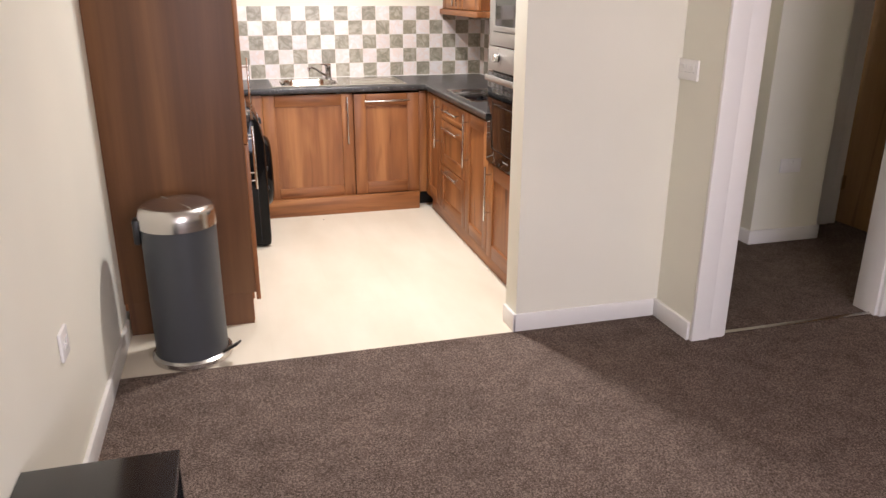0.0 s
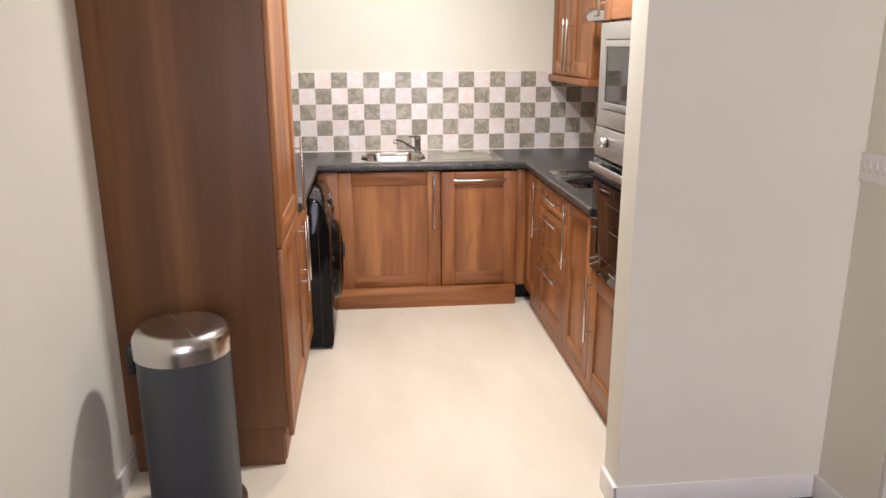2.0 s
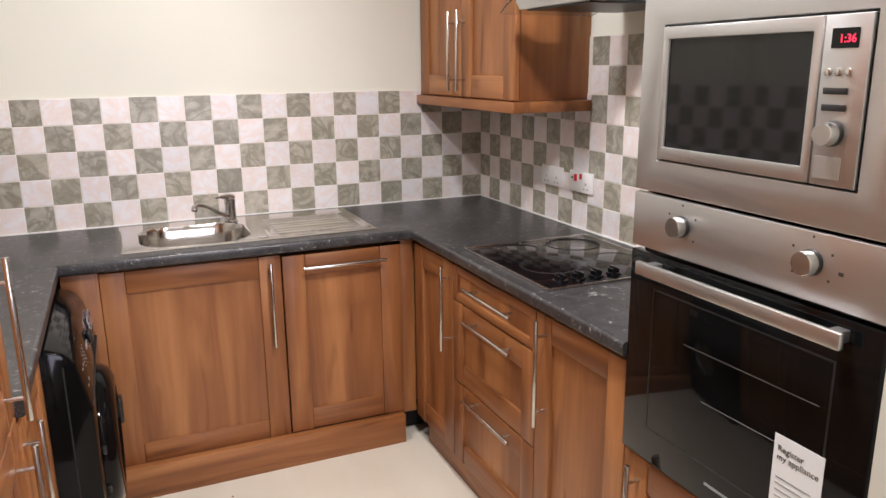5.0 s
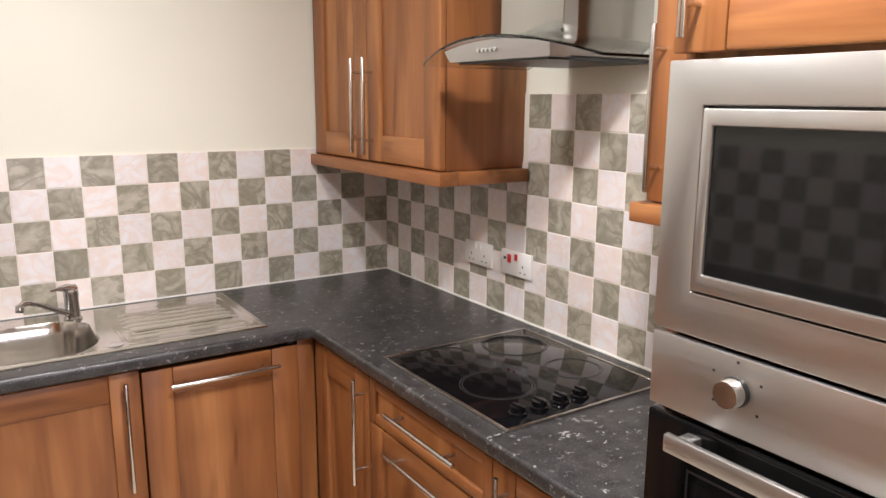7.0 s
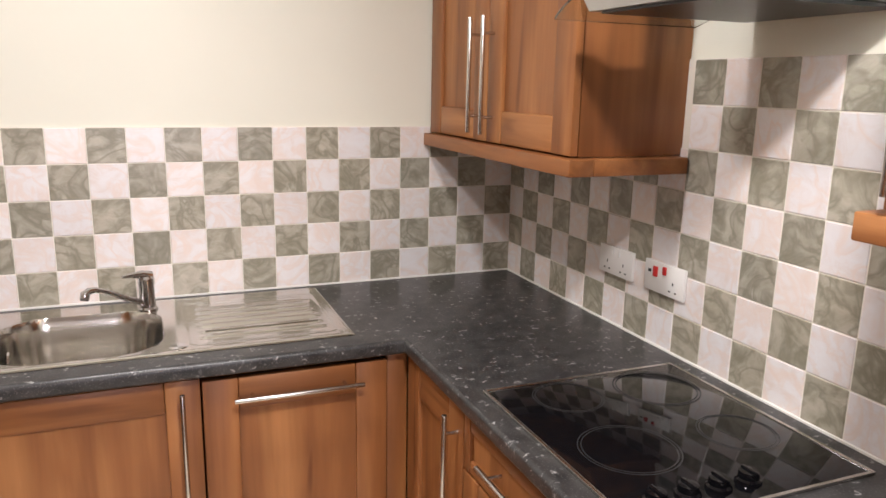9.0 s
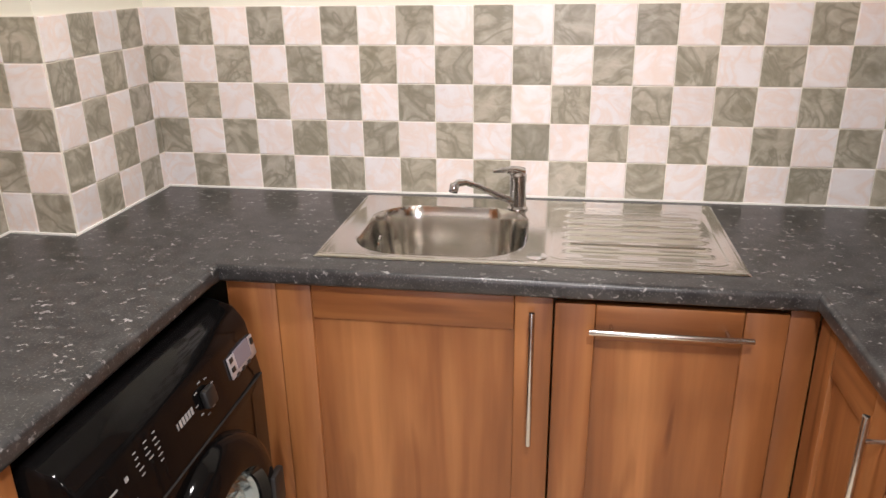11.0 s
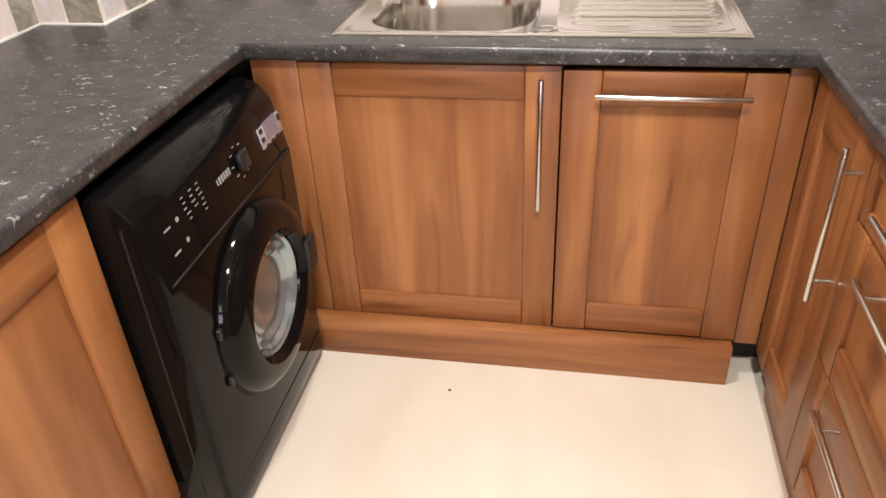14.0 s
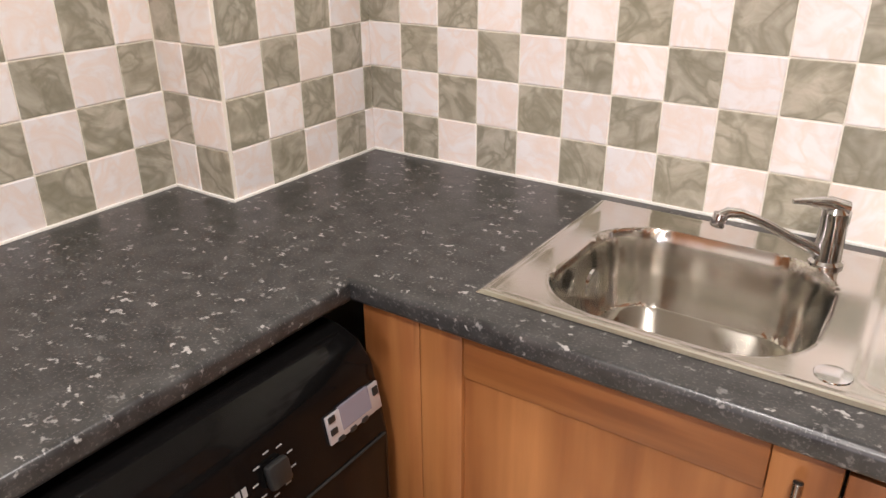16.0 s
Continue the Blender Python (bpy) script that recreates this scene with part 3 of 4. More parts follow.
def rounded_frame(run, bm, u0, u1, z0, z1, iu0, iu1, iz0, iz1, d0, d1, bevel=0.0015):
    """A flat frame in one piece round an opening."""
    t = bmesh.new()
    outer, inner = ((u0, z0), (u1, z0), (u1, z1), (u0, z1)), ((iu0, iz0), (iu1, iz0), (iu1, iz1), (iu0, iz1))
    ring = {(k, d): [t.verts.new(run.at(u, d, z)) for u, z in (outer, inner)[k]] for k in (0, 1) for d in (d0, d1)}
    for i in range(4):
        j = (i + 1) % 4
        for a, b in (((0, d1), (1, d1)), ((1, d0), (0, d0)), ((0, d0), (0, d1)), ((1, d1), (1, d0))):
            t.faces.new((ring[a][i], ring[a][j], ring[b][j], ring[b][i]))
    bmesh.ops.recalc_face_normals(t, faces=t.faces[:])
    if bevel:
        bmesh.ops.bevel(t, geom=[e for e in t.edges if e.calc_face_angle(0) > 0.5], offset=bevel, segments=2, affect="EDGES", profile=0.5)
    merge(bm, t)


def knob(run, parent, u, z, r=0.022, name="knob"):
    bm = bmesh.new()
    lathe(bm, run.at(u, 0.0, z), run.out(), [(0, 0), (r * 1.04, 0), (r * 1.02, 0.006), (r * 0.93, 0.007), (0, 0.007)], 32)
    k = part(name, bm, RUBBER, parent, "black collar with steel knob")
    bm = bmesh.new()
    lathe(bm, run.at(u, 0.007, z), run.out(), [(0, 0), (r * 0.95, 0), (r * 0.94, 0.015), (r * 0.88, 0.018), (0, 0.018)], 32)
    part("cap", bm, STEEL_ROUND, k)
    return k


# microwave
mw = thing("microwave", (1.4, 3.31, 1.240), "built-in stainless steel microwave with dark glass door", "microwave")
bm = bmesh.new()
box(bm, 1.226, 1.62, 3.06, 3.56, 1.27, 1.60)
part("body", bm, RUBBER, mw)
bm = bmesh.new()
rounded_frame(OV, bm, 3.003, 3.604, 1.242, 1.634, 3.086, 3.542, 1.307, 1.572, -0.012, 0.0, 0.002)
part("trim_frame", bm, STEEL, mw)
bm = bmesh.new()
rounded_frame(OV, bm, 3.173, 3.538, 1.311, 1.568, 3.190, 3.522, 1.336, 1.545, -0.010, 0.004, 0.002)
mdoor = part("door", bm, STEEL, mw)
bm = bmesh.new()
OV.box(bm, 3.190, 3.522, -0.008, -0.001, 1.336, 1.545)
part("window", bm, MWGLASS, mdoor, "dark reflective door glass")
bm = bmesh.new()
OV.box(bm, 3.090, 3.170, -0.010, 0.004, 1.311, 1.568, 0.002)
panel = part("control_panel", bm, STEEL, mw)
MW = Run("right", 1.213 - 0.0042, -0.009, -0.014)
bm = bmesh.new()
MW.box(bm, 3.109, 3.155, 0.0, 0.001, 1.519, 1.548)
part("display", bm, SMOKE, panel)
writing("display_digits", "1:36", Matrix.Translation(MW.at(3.142, 0.0014, 1.527)) @ pose(0, 0, 0, 90, 0, -90), 0.017, LED, panel)
for u in (3.156, 3.138, 3.120):
    bm = bmesh.new()
    lathe(bm, MW.at(u, 0.0, 1.484), MW.out(), [(0, 0), (0.006, 0), (0.0055, 0.003), (0, 0.004)], 20)
    part("button", bm, CHROME, panel)
for z in (1.456, 1.431):
    bm = bmesh.new()
    MW.box(bm, 3.118, 3.160, 0.0, 0.003, z - 0.005, z + 0.005, 0.0014)
    part("key", bm, RUBBER, panel)
knob(MW, panel, 3.136, 1.392, 0.019)
bm = bmesh.new()
rounded_frame(MW, bm, 3.116, 3.164, 1.322, 1.356, 3.118, 3.162, 1.324, 1.354, 0.0, 0.0008, 0.0)
MW.box(bm, 3.118, 3.162, 0.0, 0.0006, 1.324, 1.354)
part("release_button", bm, [STEEL], panel)

# oven
oven = thing("oven", (1.4, 3.31, 0.62), "built-in single oven, steel panel and black glass door", "oven")
bm = bmesh.new()
OV.box(bm, 3.003, 3.600, -0.012, 0.004, 1.121, 1.236, 0.002)
fascia = part("fascia", bm, STEEL, oven)
OVF = Run("right", 1.213 - 0.004, -0.009, -0.014)
for u in (3.451, 3.148):
    knob(OVF, fascia, u, 1.186, 0.0215)
    for k in range(5):
        a = radians(90 + (k - 2) * 62)
        bm = bmesh.new()
        OVF.box(bm, u + 0.042 * math.cos(a) - 0.002, u + 0.042 * math.cos(a) + 0.002, 0.0, 0.0004, 1.186 + 0.042 * math.sin(a) - 0.002, 1.186 + 0.042 * math.sin(a) + 0.002)
        part("dial_mark", bm, INK, fascia)
bm = bmesh.new()
OVF.box(bm, 3.088, 3.097, 0.0, 0.0005, 1.176, 1.182)
part("indicator", bm, INK, fascia)
bm = bmesh.new()
OV.box(bm, 3.003, 3.600, -0.30, -0.26, 0.64, 1.115)
OV.box(bm, 3.01, 3.586, -0.26, -0.020, 0.64, 0.67)
OV.box(bm, 3.01, 3.586, -0.26, -0.020, 1.098, 1.114)
part("cavity", bm, RUBBER, oven)
bm = bmesh.new()
OV.box(bm, 3.005, 3.598, -0.018, 0.006, 0.643, 1.112, 0.003)
odoor = part("door", bm, SMOKE, oven, "black glass oven door")
for z in (0.96, 0.86):
    bm = bmesh.new()
    rod(bm, OV.at(3.42 if z > 0.9 else 3.36, 0.0062, z - 0.01), OV.at(3.10, 0.0062, z - 0.006), 0.0010, sides=8)
    part("shelf_wire", bm, SHELFWIRE, odoor)
bm = bmesh.new()
rounded_frame(OV, bm, 3.08, 3.52, 0.72, 1.04, 3.084, 3.516, 0.724, 1.036, 0.0058, 0.0064, 0.0)
part("window_edge", bm, HOBRING, odoor)
bm = bmesh.new()
OV.box(bm, 3.050, 3.535, 0.034, 0.046, 1.074, 1.102, 0.003)
for u in (3.075, 3.51):
    OV.box(bm, u - 0.012, u + 0.012, 0.004, 0.036, 1.078, 1.098, 0.002)
part("handle", bm, STEEL, odoor, "flat brushed steel bar")
bm = bmesh.new()
OV.box(bm, 3.265, 3.335, 0.0062, 0.0068, 0.682, 0.688)
part("maker_mark", bm, PRINT, odoor)

card = thing("appliance_card", (1.2, 3.14, 0.66), "white paper card stuck on the oven door", "label")
bm = bmesh.new()
OV.box(bm, 3.077, 3.178, 0.0068, 0.0078, 0.668, 0.872)
sheet = part("sheet", bm, CARD, card)
CARDR = Run("right", 1.213 - 0.0080, -0.009, -0.014)
for k, line in enumerate(("Register", "my appliance")):
    writing("lettering", line, Matrix.Translation(CARDR.at(3.170, 0.0, 0.842 - 0.016 * k)) @ pose(0, 0, 0, 90, 0, -90), 0.0165, INK, sheet)
for k in range(5):
    bm = bmesh.new()
    CARDR.box(bm, 3.168 - 0.06 - 0.012 * (k % 3 == 0), 3.168, 0.0, 0.0004, 0.792 - 0.012 * k, 0.794 - 0.012 * k)
    part("print_line", bm, PRINT, sheet)

# left run: fridge housing, narrow base unit
tall = thing("fridge_housing", (-0.3, 3.52, 0), "tall walnut fridge housing with plain end panel", "cabinet")
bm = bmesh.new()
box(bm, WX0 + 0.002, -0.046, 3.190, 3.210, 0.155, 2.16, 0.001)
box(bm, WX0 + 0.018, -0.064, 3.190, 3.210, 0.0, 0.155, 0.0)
part("end_panel", bm, WOOD_SHADED, tall)
bm = bmesh.new()
box(bm, WX0 + 0.002, -0.054, 3.212, 3.838, 0.114, 2.16)
part("body", bm, WOOD, tall)
for z0, z1, a, b in ((0.115, 0.846, 0.815, 0.505), (0.852, 2.155, 1.172, 0.866)):
    d = shaker_door(LEFT, tall, 3.194, 3.836, z0, z1, 0.085)
    bar_handle(LEFT, d, (3.758, a), (3.758, b))

left_unit = thing("base_cabinet", (-0.3, 4.06, 0), "walnut base cabinet beside the washing machine", "cabinet", "base cabinets")
bm = bmesh.new()
box(bm, WX0 + 0.002, -0.054, 3.842, 4.274, 0.114, 0.836)
part("body", bm, WOOD, left_unit)
d = shaker_door(LEFT, left_unit, 3.842, 4.276, 0.115, 0.828, 0.085)
bar_handle(LEFT, d, (3.872, 0.812), (3.872, 0.520))

# washing machine
wm = thing("washing_machine", (-0.22, 4.585, 0), "glossy black front-loading washing machine under the worktop", "washing machine")
Y0, Y1, WF = 4.288, 4.880, 0.080
prof = [(-0.52, 0.012), (WF - 0.006, 0.012), (WF, 0.06), (WF, 0.635), (WF - 0.006, 0.665), (WF - 0.026, 0.765), (WF - 0.052, 0.800), (WF - 0.095, 0.815), (-0.52, 0.818)]
bm = bmesh.new()
prism(bm, [(x, Y0, z) for x, z in prof], (0, Y1 - Y0, 0), bevel=0.012)
part("body", bm, ENAMEL, wm)
for x in (-0.45, 0.04):
    for y in (Y0 + 0.05, Y1 - 0.05):
        bm = bmesh.new()
        rod(bm, (x, y, 0.0), (x, y, 0.02), 0.02)
        part("foot", bm, RUBBER, wm)
WC = (WF, 4.606, 0.408)
bm = bmesh.new()
lathe(bm, WC, (1, 0, 0), [(0.130, 0.004), (0.136, 0.030), (0.152, 0.044), (0.180, 0.043), (0.206, 0.030), (0.218, 0.014), (0.221, 0.0)], 64)
wdoor = part("door", bm, ENAMEL, wm, "round black door ring")
bm = bmesh.new()
lathe(bm, WC, (1, 0, 0), [(0.135, 0.024), (0.128, 0.016), (0.120, 0.021), (0.112, 0.007), (0.100, 0.012), (0.088, 0.003), (0.066, 0.007), (0.034, 0.003), (0.0, 0.002)], 56)
part("glass_bowl", bm, DRUM, wdoor, "clear ribbed glass bowl")
bm = bmesh.new()
box(bm, WF + 0.036, WF + 0.054, WC[1] + 0.154, WC[1] + 0.206, WC[2] - 0.042, WC[2] + 0.042, 0.006)
part("latch_grip", bm, RUBBER, wdoor)
for dz in (-0.06, 0.06):
    bm = bmesh.new()
    box(bm, WF + 0.001, WF + 0.012, WC[1] - 0.224, WC[1] - 0.210, WC[2] - 0.012 + dz, WC[2] + 0.012 + dz, 0.003)
    part("hinge", bm, RUBBER, wdoor)
bm = bmesh.new()
box(bm, WF + 0.0002, WF + 0.001, Y0 + 0.02, Y1 - 0.02, 0.098, 0.101)
part("kick_joint", bm, BLACK, wm)

bm = bmesh.new()
box(bm, WF - 0.060, WF - 0.056, Y0 - 0.0008, Y0 + 0.001, 0.03, 0.76)
part("casing_seam", bm, BLACK, wm)
bm = bmesh.new()
box(bm, WF - 0.004, WF + 0.0012, Y0 + 0.012, Y1 - 0.012, 0.642, 0.6445)
part("fascia_seam", bm, BLACK, wm)

# its sloping control fascia: places are (along, up) on the slope
S0, S1 = Vector((WF - 0.006, 0, 0.665)), Vector((WF - 0.026, 0, 0.765))
SD = (S1 - S0).normalized()
SN = Vector((SD.z, 0, -SD.x))


def slope_box(name, u, v, w, h, d, mat, parent=None, bevel=0.0):
    t = bmesh.new()
    box(t, -w / 2, w / 2, -h / 2, h / 2, 0.0, d, bevel)
    o = S0 + SD * v + SN * 0.0004
    m4 = Matrix(((0, SD.x, SN.x, o.x), (1, 0, 0, u), (0, SD.z, SN.z, o.z), (0, 0, 0, 1)))
    bmesh.ops.transform(t, matrix=m4, verts=t.verts[:])
    return part(name, t, mat, parent or wm)


disp = slope_box("display_surround", 4.812, 0.048, 0.118, 0.046, 0.004, SILVER, bevel=0.001)
slope_box("display", 4.815, 0.054, 0.066, 0.038, 0.0046, DISPLAY, disp)
for k in (-1, 1):
    slope_box("display_key", 4.764, 0.054 + 0.010 * k, 0.014, 0.010, 0.006, RUBBER, disp, 0.001)
slope_box("display_key", 4.862, 0.058, 0.012, 0.014, 0.006, RUBBER, disp, 0.001)
for k in range(3):
    slope_box("button", 4.775 + 0.027 * k, 0.026, 0.014, 0.008, 0.006, RUBBER, bevel=0.002)
for k in range(6):
    slope_box("maker_mark", 4.545 + 0.0105 * k, 0.052, 0.0075 if k else 0.004, 0.014 if k else 0.012, 0.0006, PRINT)
dial = slope_box("dial", 4.650, 0.050, 0.038, 0.038, 0.016, RUBBER, bevel=0.006)
for k in range(9):
    a = radians(20 + 40 * k)
    slope_box("dial_mark", 4.650 + 0.034 * math.cos(a), 0.050 + 0.034 * math.sin(a), 0.010, 0.0022, 0.0006, PRINT, dial)
rs = random.Random(4)
for col, n in ((4.425, 5), (4.455, 4), (4.480, 6)):
    for k in range(n):
        slope_box("print_line", col + rs.uniform(-0.003, 0.003), 0.085 - 0.0105 * k, rs.uniform(0.008, 0.015), 0.0020, 0.0006, PRINT)
for u, v in ((4.352, 0.062), (4.352, 0.015), (4.388, 0.062), (4.392, 0.018)):
    slope_box("print_line", u, v, 0.022 if u < 4.37 else 0.009, 0.0035 if u < 4.37 else 0.008, 0.0006, PRINT)

# wall units
wall_unit = thing("wall_cabinet", (1.65, 5.06, 1.36), "walnut two-door wall cabinet with light pelmet", "cabinet", "wall cabinets")
bm = bmesh.new()
box(bm, 1.511, WX1 - 0.002, 4.626, WY1 - 0.012, 1.362, 2.10, 0.001)
part("body", bm, WOOD, wall_unit)
for a, b, h in ((4.626, 5.062, 5.028), (5.067, 5.486, 5.112)):
    d = shaker_door(WALLU, wall_unit, a, b, 1.364, 2.098, 0.085)
    bar_handle(WALLU, d, (h, 1.693), (h, 1.386))
bm = bmesh.new()
box(bm, 1.466, 1.530, 4.590, WY1 - 0.012, 1.322, 1.360, 0.003)
box(bm, 1.530, WX1 - 0.014, 4.590, 4.647, 1.322, 1.360, 0.003)
part("pelmet", bm, WOOD_Y, wall_unit)

near_unit = thing("wall_cabinet", (1.65, 3.77, 1.36), "narrow walnut wall cabinet beside the oven housing", "cabinet", "wall cabinets")
bm = bmesh.new()
box(bm, 1.510, WX1 - 0.012, 3.599, 3.868, 1.366, 2.10, 0.001)
part("body", bm, WOOD, near_unit)
d = shaker_door(WALLU, near_unit, 3.599, 3.868, 1.368, 2.098, 0.08)
bar_handle(WALLU, d, (3.842, 1.704), (3.842, 1.390))
bm = bmesh.new()
box(bm, 1.465, 1.530, 3.599, 3.889, 1.326, 1.365, 0.003)
box(bm, 1.530, WX1 - 0.014, 3.845, 3.889, 1.326, 1.365, 0.003)
part("pelmet", bm, WOOD_Y, near_unit)

# cooker hood
hood = thing("cooker_hood", (1.6, 4.255, 1.63), "stainless cooker hood with arched glass canopy", "cooker hood")
HC = 4.276


def arch(y):
    return 1.650 + 0.052 * (1 - ((y - HC) / 0.335) ** 2)


t = bmesh.new()
N = 28
rows = []
for i in range(N + 1):
    y = HC - 0.335 + 0.67 * i / N
    bow = 1.375 + 0.05 * ((y - HC) / 0.335) ** 2
    rows.append([t.verts.new((x, y, z)) for x, z in ((bow, arch(y)), (1.79, arch(y)), (1.79, arch(y) + 0.006), (bow, arch(y) + 0.006))])
for a, b in zip(rows, rows[1:]):
    for k in range(4):
        t.faces.new((a[k], a[(k + 1) % 4], b[(k + 1) % 4], b[k]))
t.faces.new(rows[0])
t.faces.new(rows[-1])
bmesh.ops.recalc_face_normals(t, faces=t.faces[:])
canopy = part("glass_canopy", t, GLASS, hood, "curved clear glass canopy")
canopy.visible_shadow = False
bm = bmesh.new()
ys = [HC - 0.20 + 0.40 * i / 12 for i in range(13)]
outline = [(1.405, y, arch(y) - 0.002) for y in ys] + [(1.415, HC + 0.19, 1.655), (1.415, HC - 0.19, 1.655)]
prism(bm, outline, (0.06, 0, 0), bevel=0.0)
part("front_visor", bm, STEEL, hood)
bm = bmesh.new()
box(bm, 1.466, 1.79, HC - 0.17, HC + 0.17, 1.659, 1.681, 0.003)
part("body", bm, STEEL, hood)
bm = bmesh.new()
box(bm, 1.43, 1.78, HC - 0.17, HC + 0.17, 1.650, 1.657)
part("filter", bm, RUBBER, hood, "dark grease filter")
for k in range(5):
    bm = bmesh.new()
    lathe(bm, (1.408, HC + 0.05 - 0.016 * k, 1.677), (-1, 0, 0), [(0, 0), (0.005, 0), (0.005, 0.008), (0, 0.009)], 14)
    part("button", bm, CHROME, hood)
bm = bmesh.new()
prism(bm, [(x, y, 1.698) for x, y in ((1.79, HC + 0.141), (1.545, HC + 0.141), (1.52, HC + 0.118), (1.52, HC - 0.112), (1.545, HC - 0.135), (1.79, HC - 0.135))], (0, 0, 0.682), bevel=0.002)
part("chimney", bm, STEEL_SHEET, hood)
for z in (1.720,):
    bm = bmesh.new()
    rod(bm, (1.521, HC - 0.11, z), (1.516, HC - 0.11, z), 0.004, sides=10)
    part("screw", bm, RUBBER, hood)

# worktop in one U
bm = bmesh.new()


XC, YC = (WX0, -0.441, -0.008, 0.230, 0.646, 1.202, WX1), (3.596, 3.842, 4.903, 4.996, 5.052, 5.372, WY1)
corners = {}


def corner(i, j):
    if (i, j) not in corners:
        corners[i, j] = bm.verts.new((XC[i], YC[j], TOP))
    return corners[i, j]


for i in range(6):
    for j in range(6):
        x, y = (XC[i] + XC[i + 1]) / 2, (YC[j] + YC[j + 1]) / 2
        inside = y > 4.903 or (x < -0.008 and y > 3.842) or x > 1.202
        if inside and not (0.230 < x < 0.646 and 4.996 < y < 5.372) and not (x < -0.441 and y > 5.052):
            bm.faces.new((corner(i, j), corner(i + 1, j), corner(i + 1, j + 1), corner(i, j + 1)))
ext = bmesh.ops.extrude_face_region(bm, geom=bm.faces[:])
bmesh.ops.translate(bm, verts=[v for v in ext["geom"] if isinstance(v, bmesh.types.BMVert)], vec=(0, 0, UNDER - TOP))
bmesh.ops.recalc_face_normals(bm, faces=bm.faces[:])


def on_front(v):
    x, y = v.co.x, v.co.y
    return (abs(x + 0.008) < 1e-5 or abs(x - 1.202) < 1e-5) and y < 4.904 or (abs(y - 4.903) < 1e-5 and -0.009 < x < 1.203)


front = [e for e in bm.edges if abs(e.verts[0].co.z - e.verts[1].co.z) < 1e-6 and all(on_front(v) for v in e.verts) and e.calc_face_angle(0) > 0.5]
bmesh.ops.bevel(bm, geom=front, offset=0.011, segments=4, affect="EDGES", profile=0.5)
worktop = tagged(meshed("worktop", bm, LAMINATE), "black speckled laminate worktop in a U shape", "worktop")
bm = bmesh.new()
box(bm, -0.0105, -0.0092, 4.88, 4.904, UNDER + 0.003, TOP - 0.006)
part("joint_strip", bm, RUBBER, worktop)
for nm, a in (("back", (-0.44, WX1 - 0.009, WY1 - 0.014, WY1 - 0.008)), ("right", (WX1 - 0.014, WX1 - 0.008, 3.597, WY1 - 0.014)), ("left", (WX0 + 0.008, WX0 + 0.014, 3.85, 5.044)),
              ("pier_front", (WX0 + 0.014, -0.434, 5.039, 5.045)), ("pier_side", (-0.434, -0.428, 5.039, WY1 - 0.014))):
    structure("trim_sealant_" + nm, boxed(*a, TOP - 0.001, TOP + 0.005, bevel=0.001), SEAL, "white silicone bead along the worktop", "trim")

# sink: one pressed sheet with bowl and drainer
SX0, SX1, SY0, SY1 = 0.178, 1.095, 4.978, 5.455
BX0, BX1, BY0, BY1 = 0.246, 0.630, 5.012, 5.366


def step(a, b, v):
    v = min(max((v - a) / (b - a), 0.0), 1.0)
    return v * v * (3 - 2 * v)


def rounded_distance(x, y, x0, x1, y0, y1, r):
    qx, qy = abs(x - (x0 + x1) / 2) - (x1 - x0) / 2 + r, abs(y - (y0 + y1) / 2) - (y1 - y0) / 2 + r
    return math.hypot(max(qx, 0), max(qy, 0)) + min(max(qx, qy), 0) - r


def sink_height(x, y):
    edge = min(x - SX0, SX1 - x, y - SY0, SY1 - y)
    z = TOP + 0.001 + 0.004 * step(0.0, 0.008, edge) - 0.0015 * step(0.012, 0.022, edge)
    db = rounded_distance(x, y, BX0, BX1, BY0, BY1, 0.11)
    z -= 0.145 * step(0.004, -0.026, db) + 0.010 * step(-0.02, -0.16, db)
    dd = rounded_distance(x, y, 0.690, 1.066, 5.020, 5.395, 0.03)
    z -= 0.0025 * step(0.004, -0.010, dd)
    dg = rounded_distance(x, y, 0.715, 1.045, 5.035, 5.385, 0.02)
    z += 0.0055 * step(0.0, -0.02, dg) * (0.5 + 0.5 * math.cos((y - 5.035) / 0.043 * 2 * math.pi)) ** 4
    return z


t = bmesh.new()
NX, NY = 230, 118
grid = [[t.verts.new((SX0 + (SX1 - SX0) * i / NX, SY0 + (SY1 - SY0) * j / NY, sink_height(SX0 + (SX1 - SX0) * i / NX, SY0 + (SY1 - SY0) * j / NY))) for j in range(NY + 1)] for i in range(NX + 1)]
for i in range(NX):
    for j in range(NY):
        t.faces.new((grid[i][j], grid[i + 1][j], grid[i + 1][j + 1], grid[i][j + 1]))
sink = thing("sink", (0.64, 5.2, TOP), "stainless steel sink with ribbed drainer, inset in worktop", "sink")
part("bowl_and_drainer", t, SINK, sink)
bm = bmesh.new()
lathe(bm, (0.445, 5.20, TOP - 0.150), (0, 0, 1), [(0, 0.002), (0.012, 0.003), (0.03, 0.004), (0.040, 0.006), (0.044, 0.0)], 32)
part("plug_hole", bm, CHROME, sink)
bm = bmesh.new()
lathe(bm, (0.664, 5.030, TOP + 0.002), (0, 0, 1), [(0.024, 0.0), (0.022, 0.003), (0.0, 0.0045)], 28)
part("waste_control", bm, CHROME, sink)
bm = bmesh.new()
lathe(bm, (0.276, 5.19, TOP - 0.045), (1, 0, 0), [(0.024, 0.0), (0.022, 0.004), (0.010, 0.002), (0, 0.002)], 24)
part("overflow", bm, CHROME, sink)

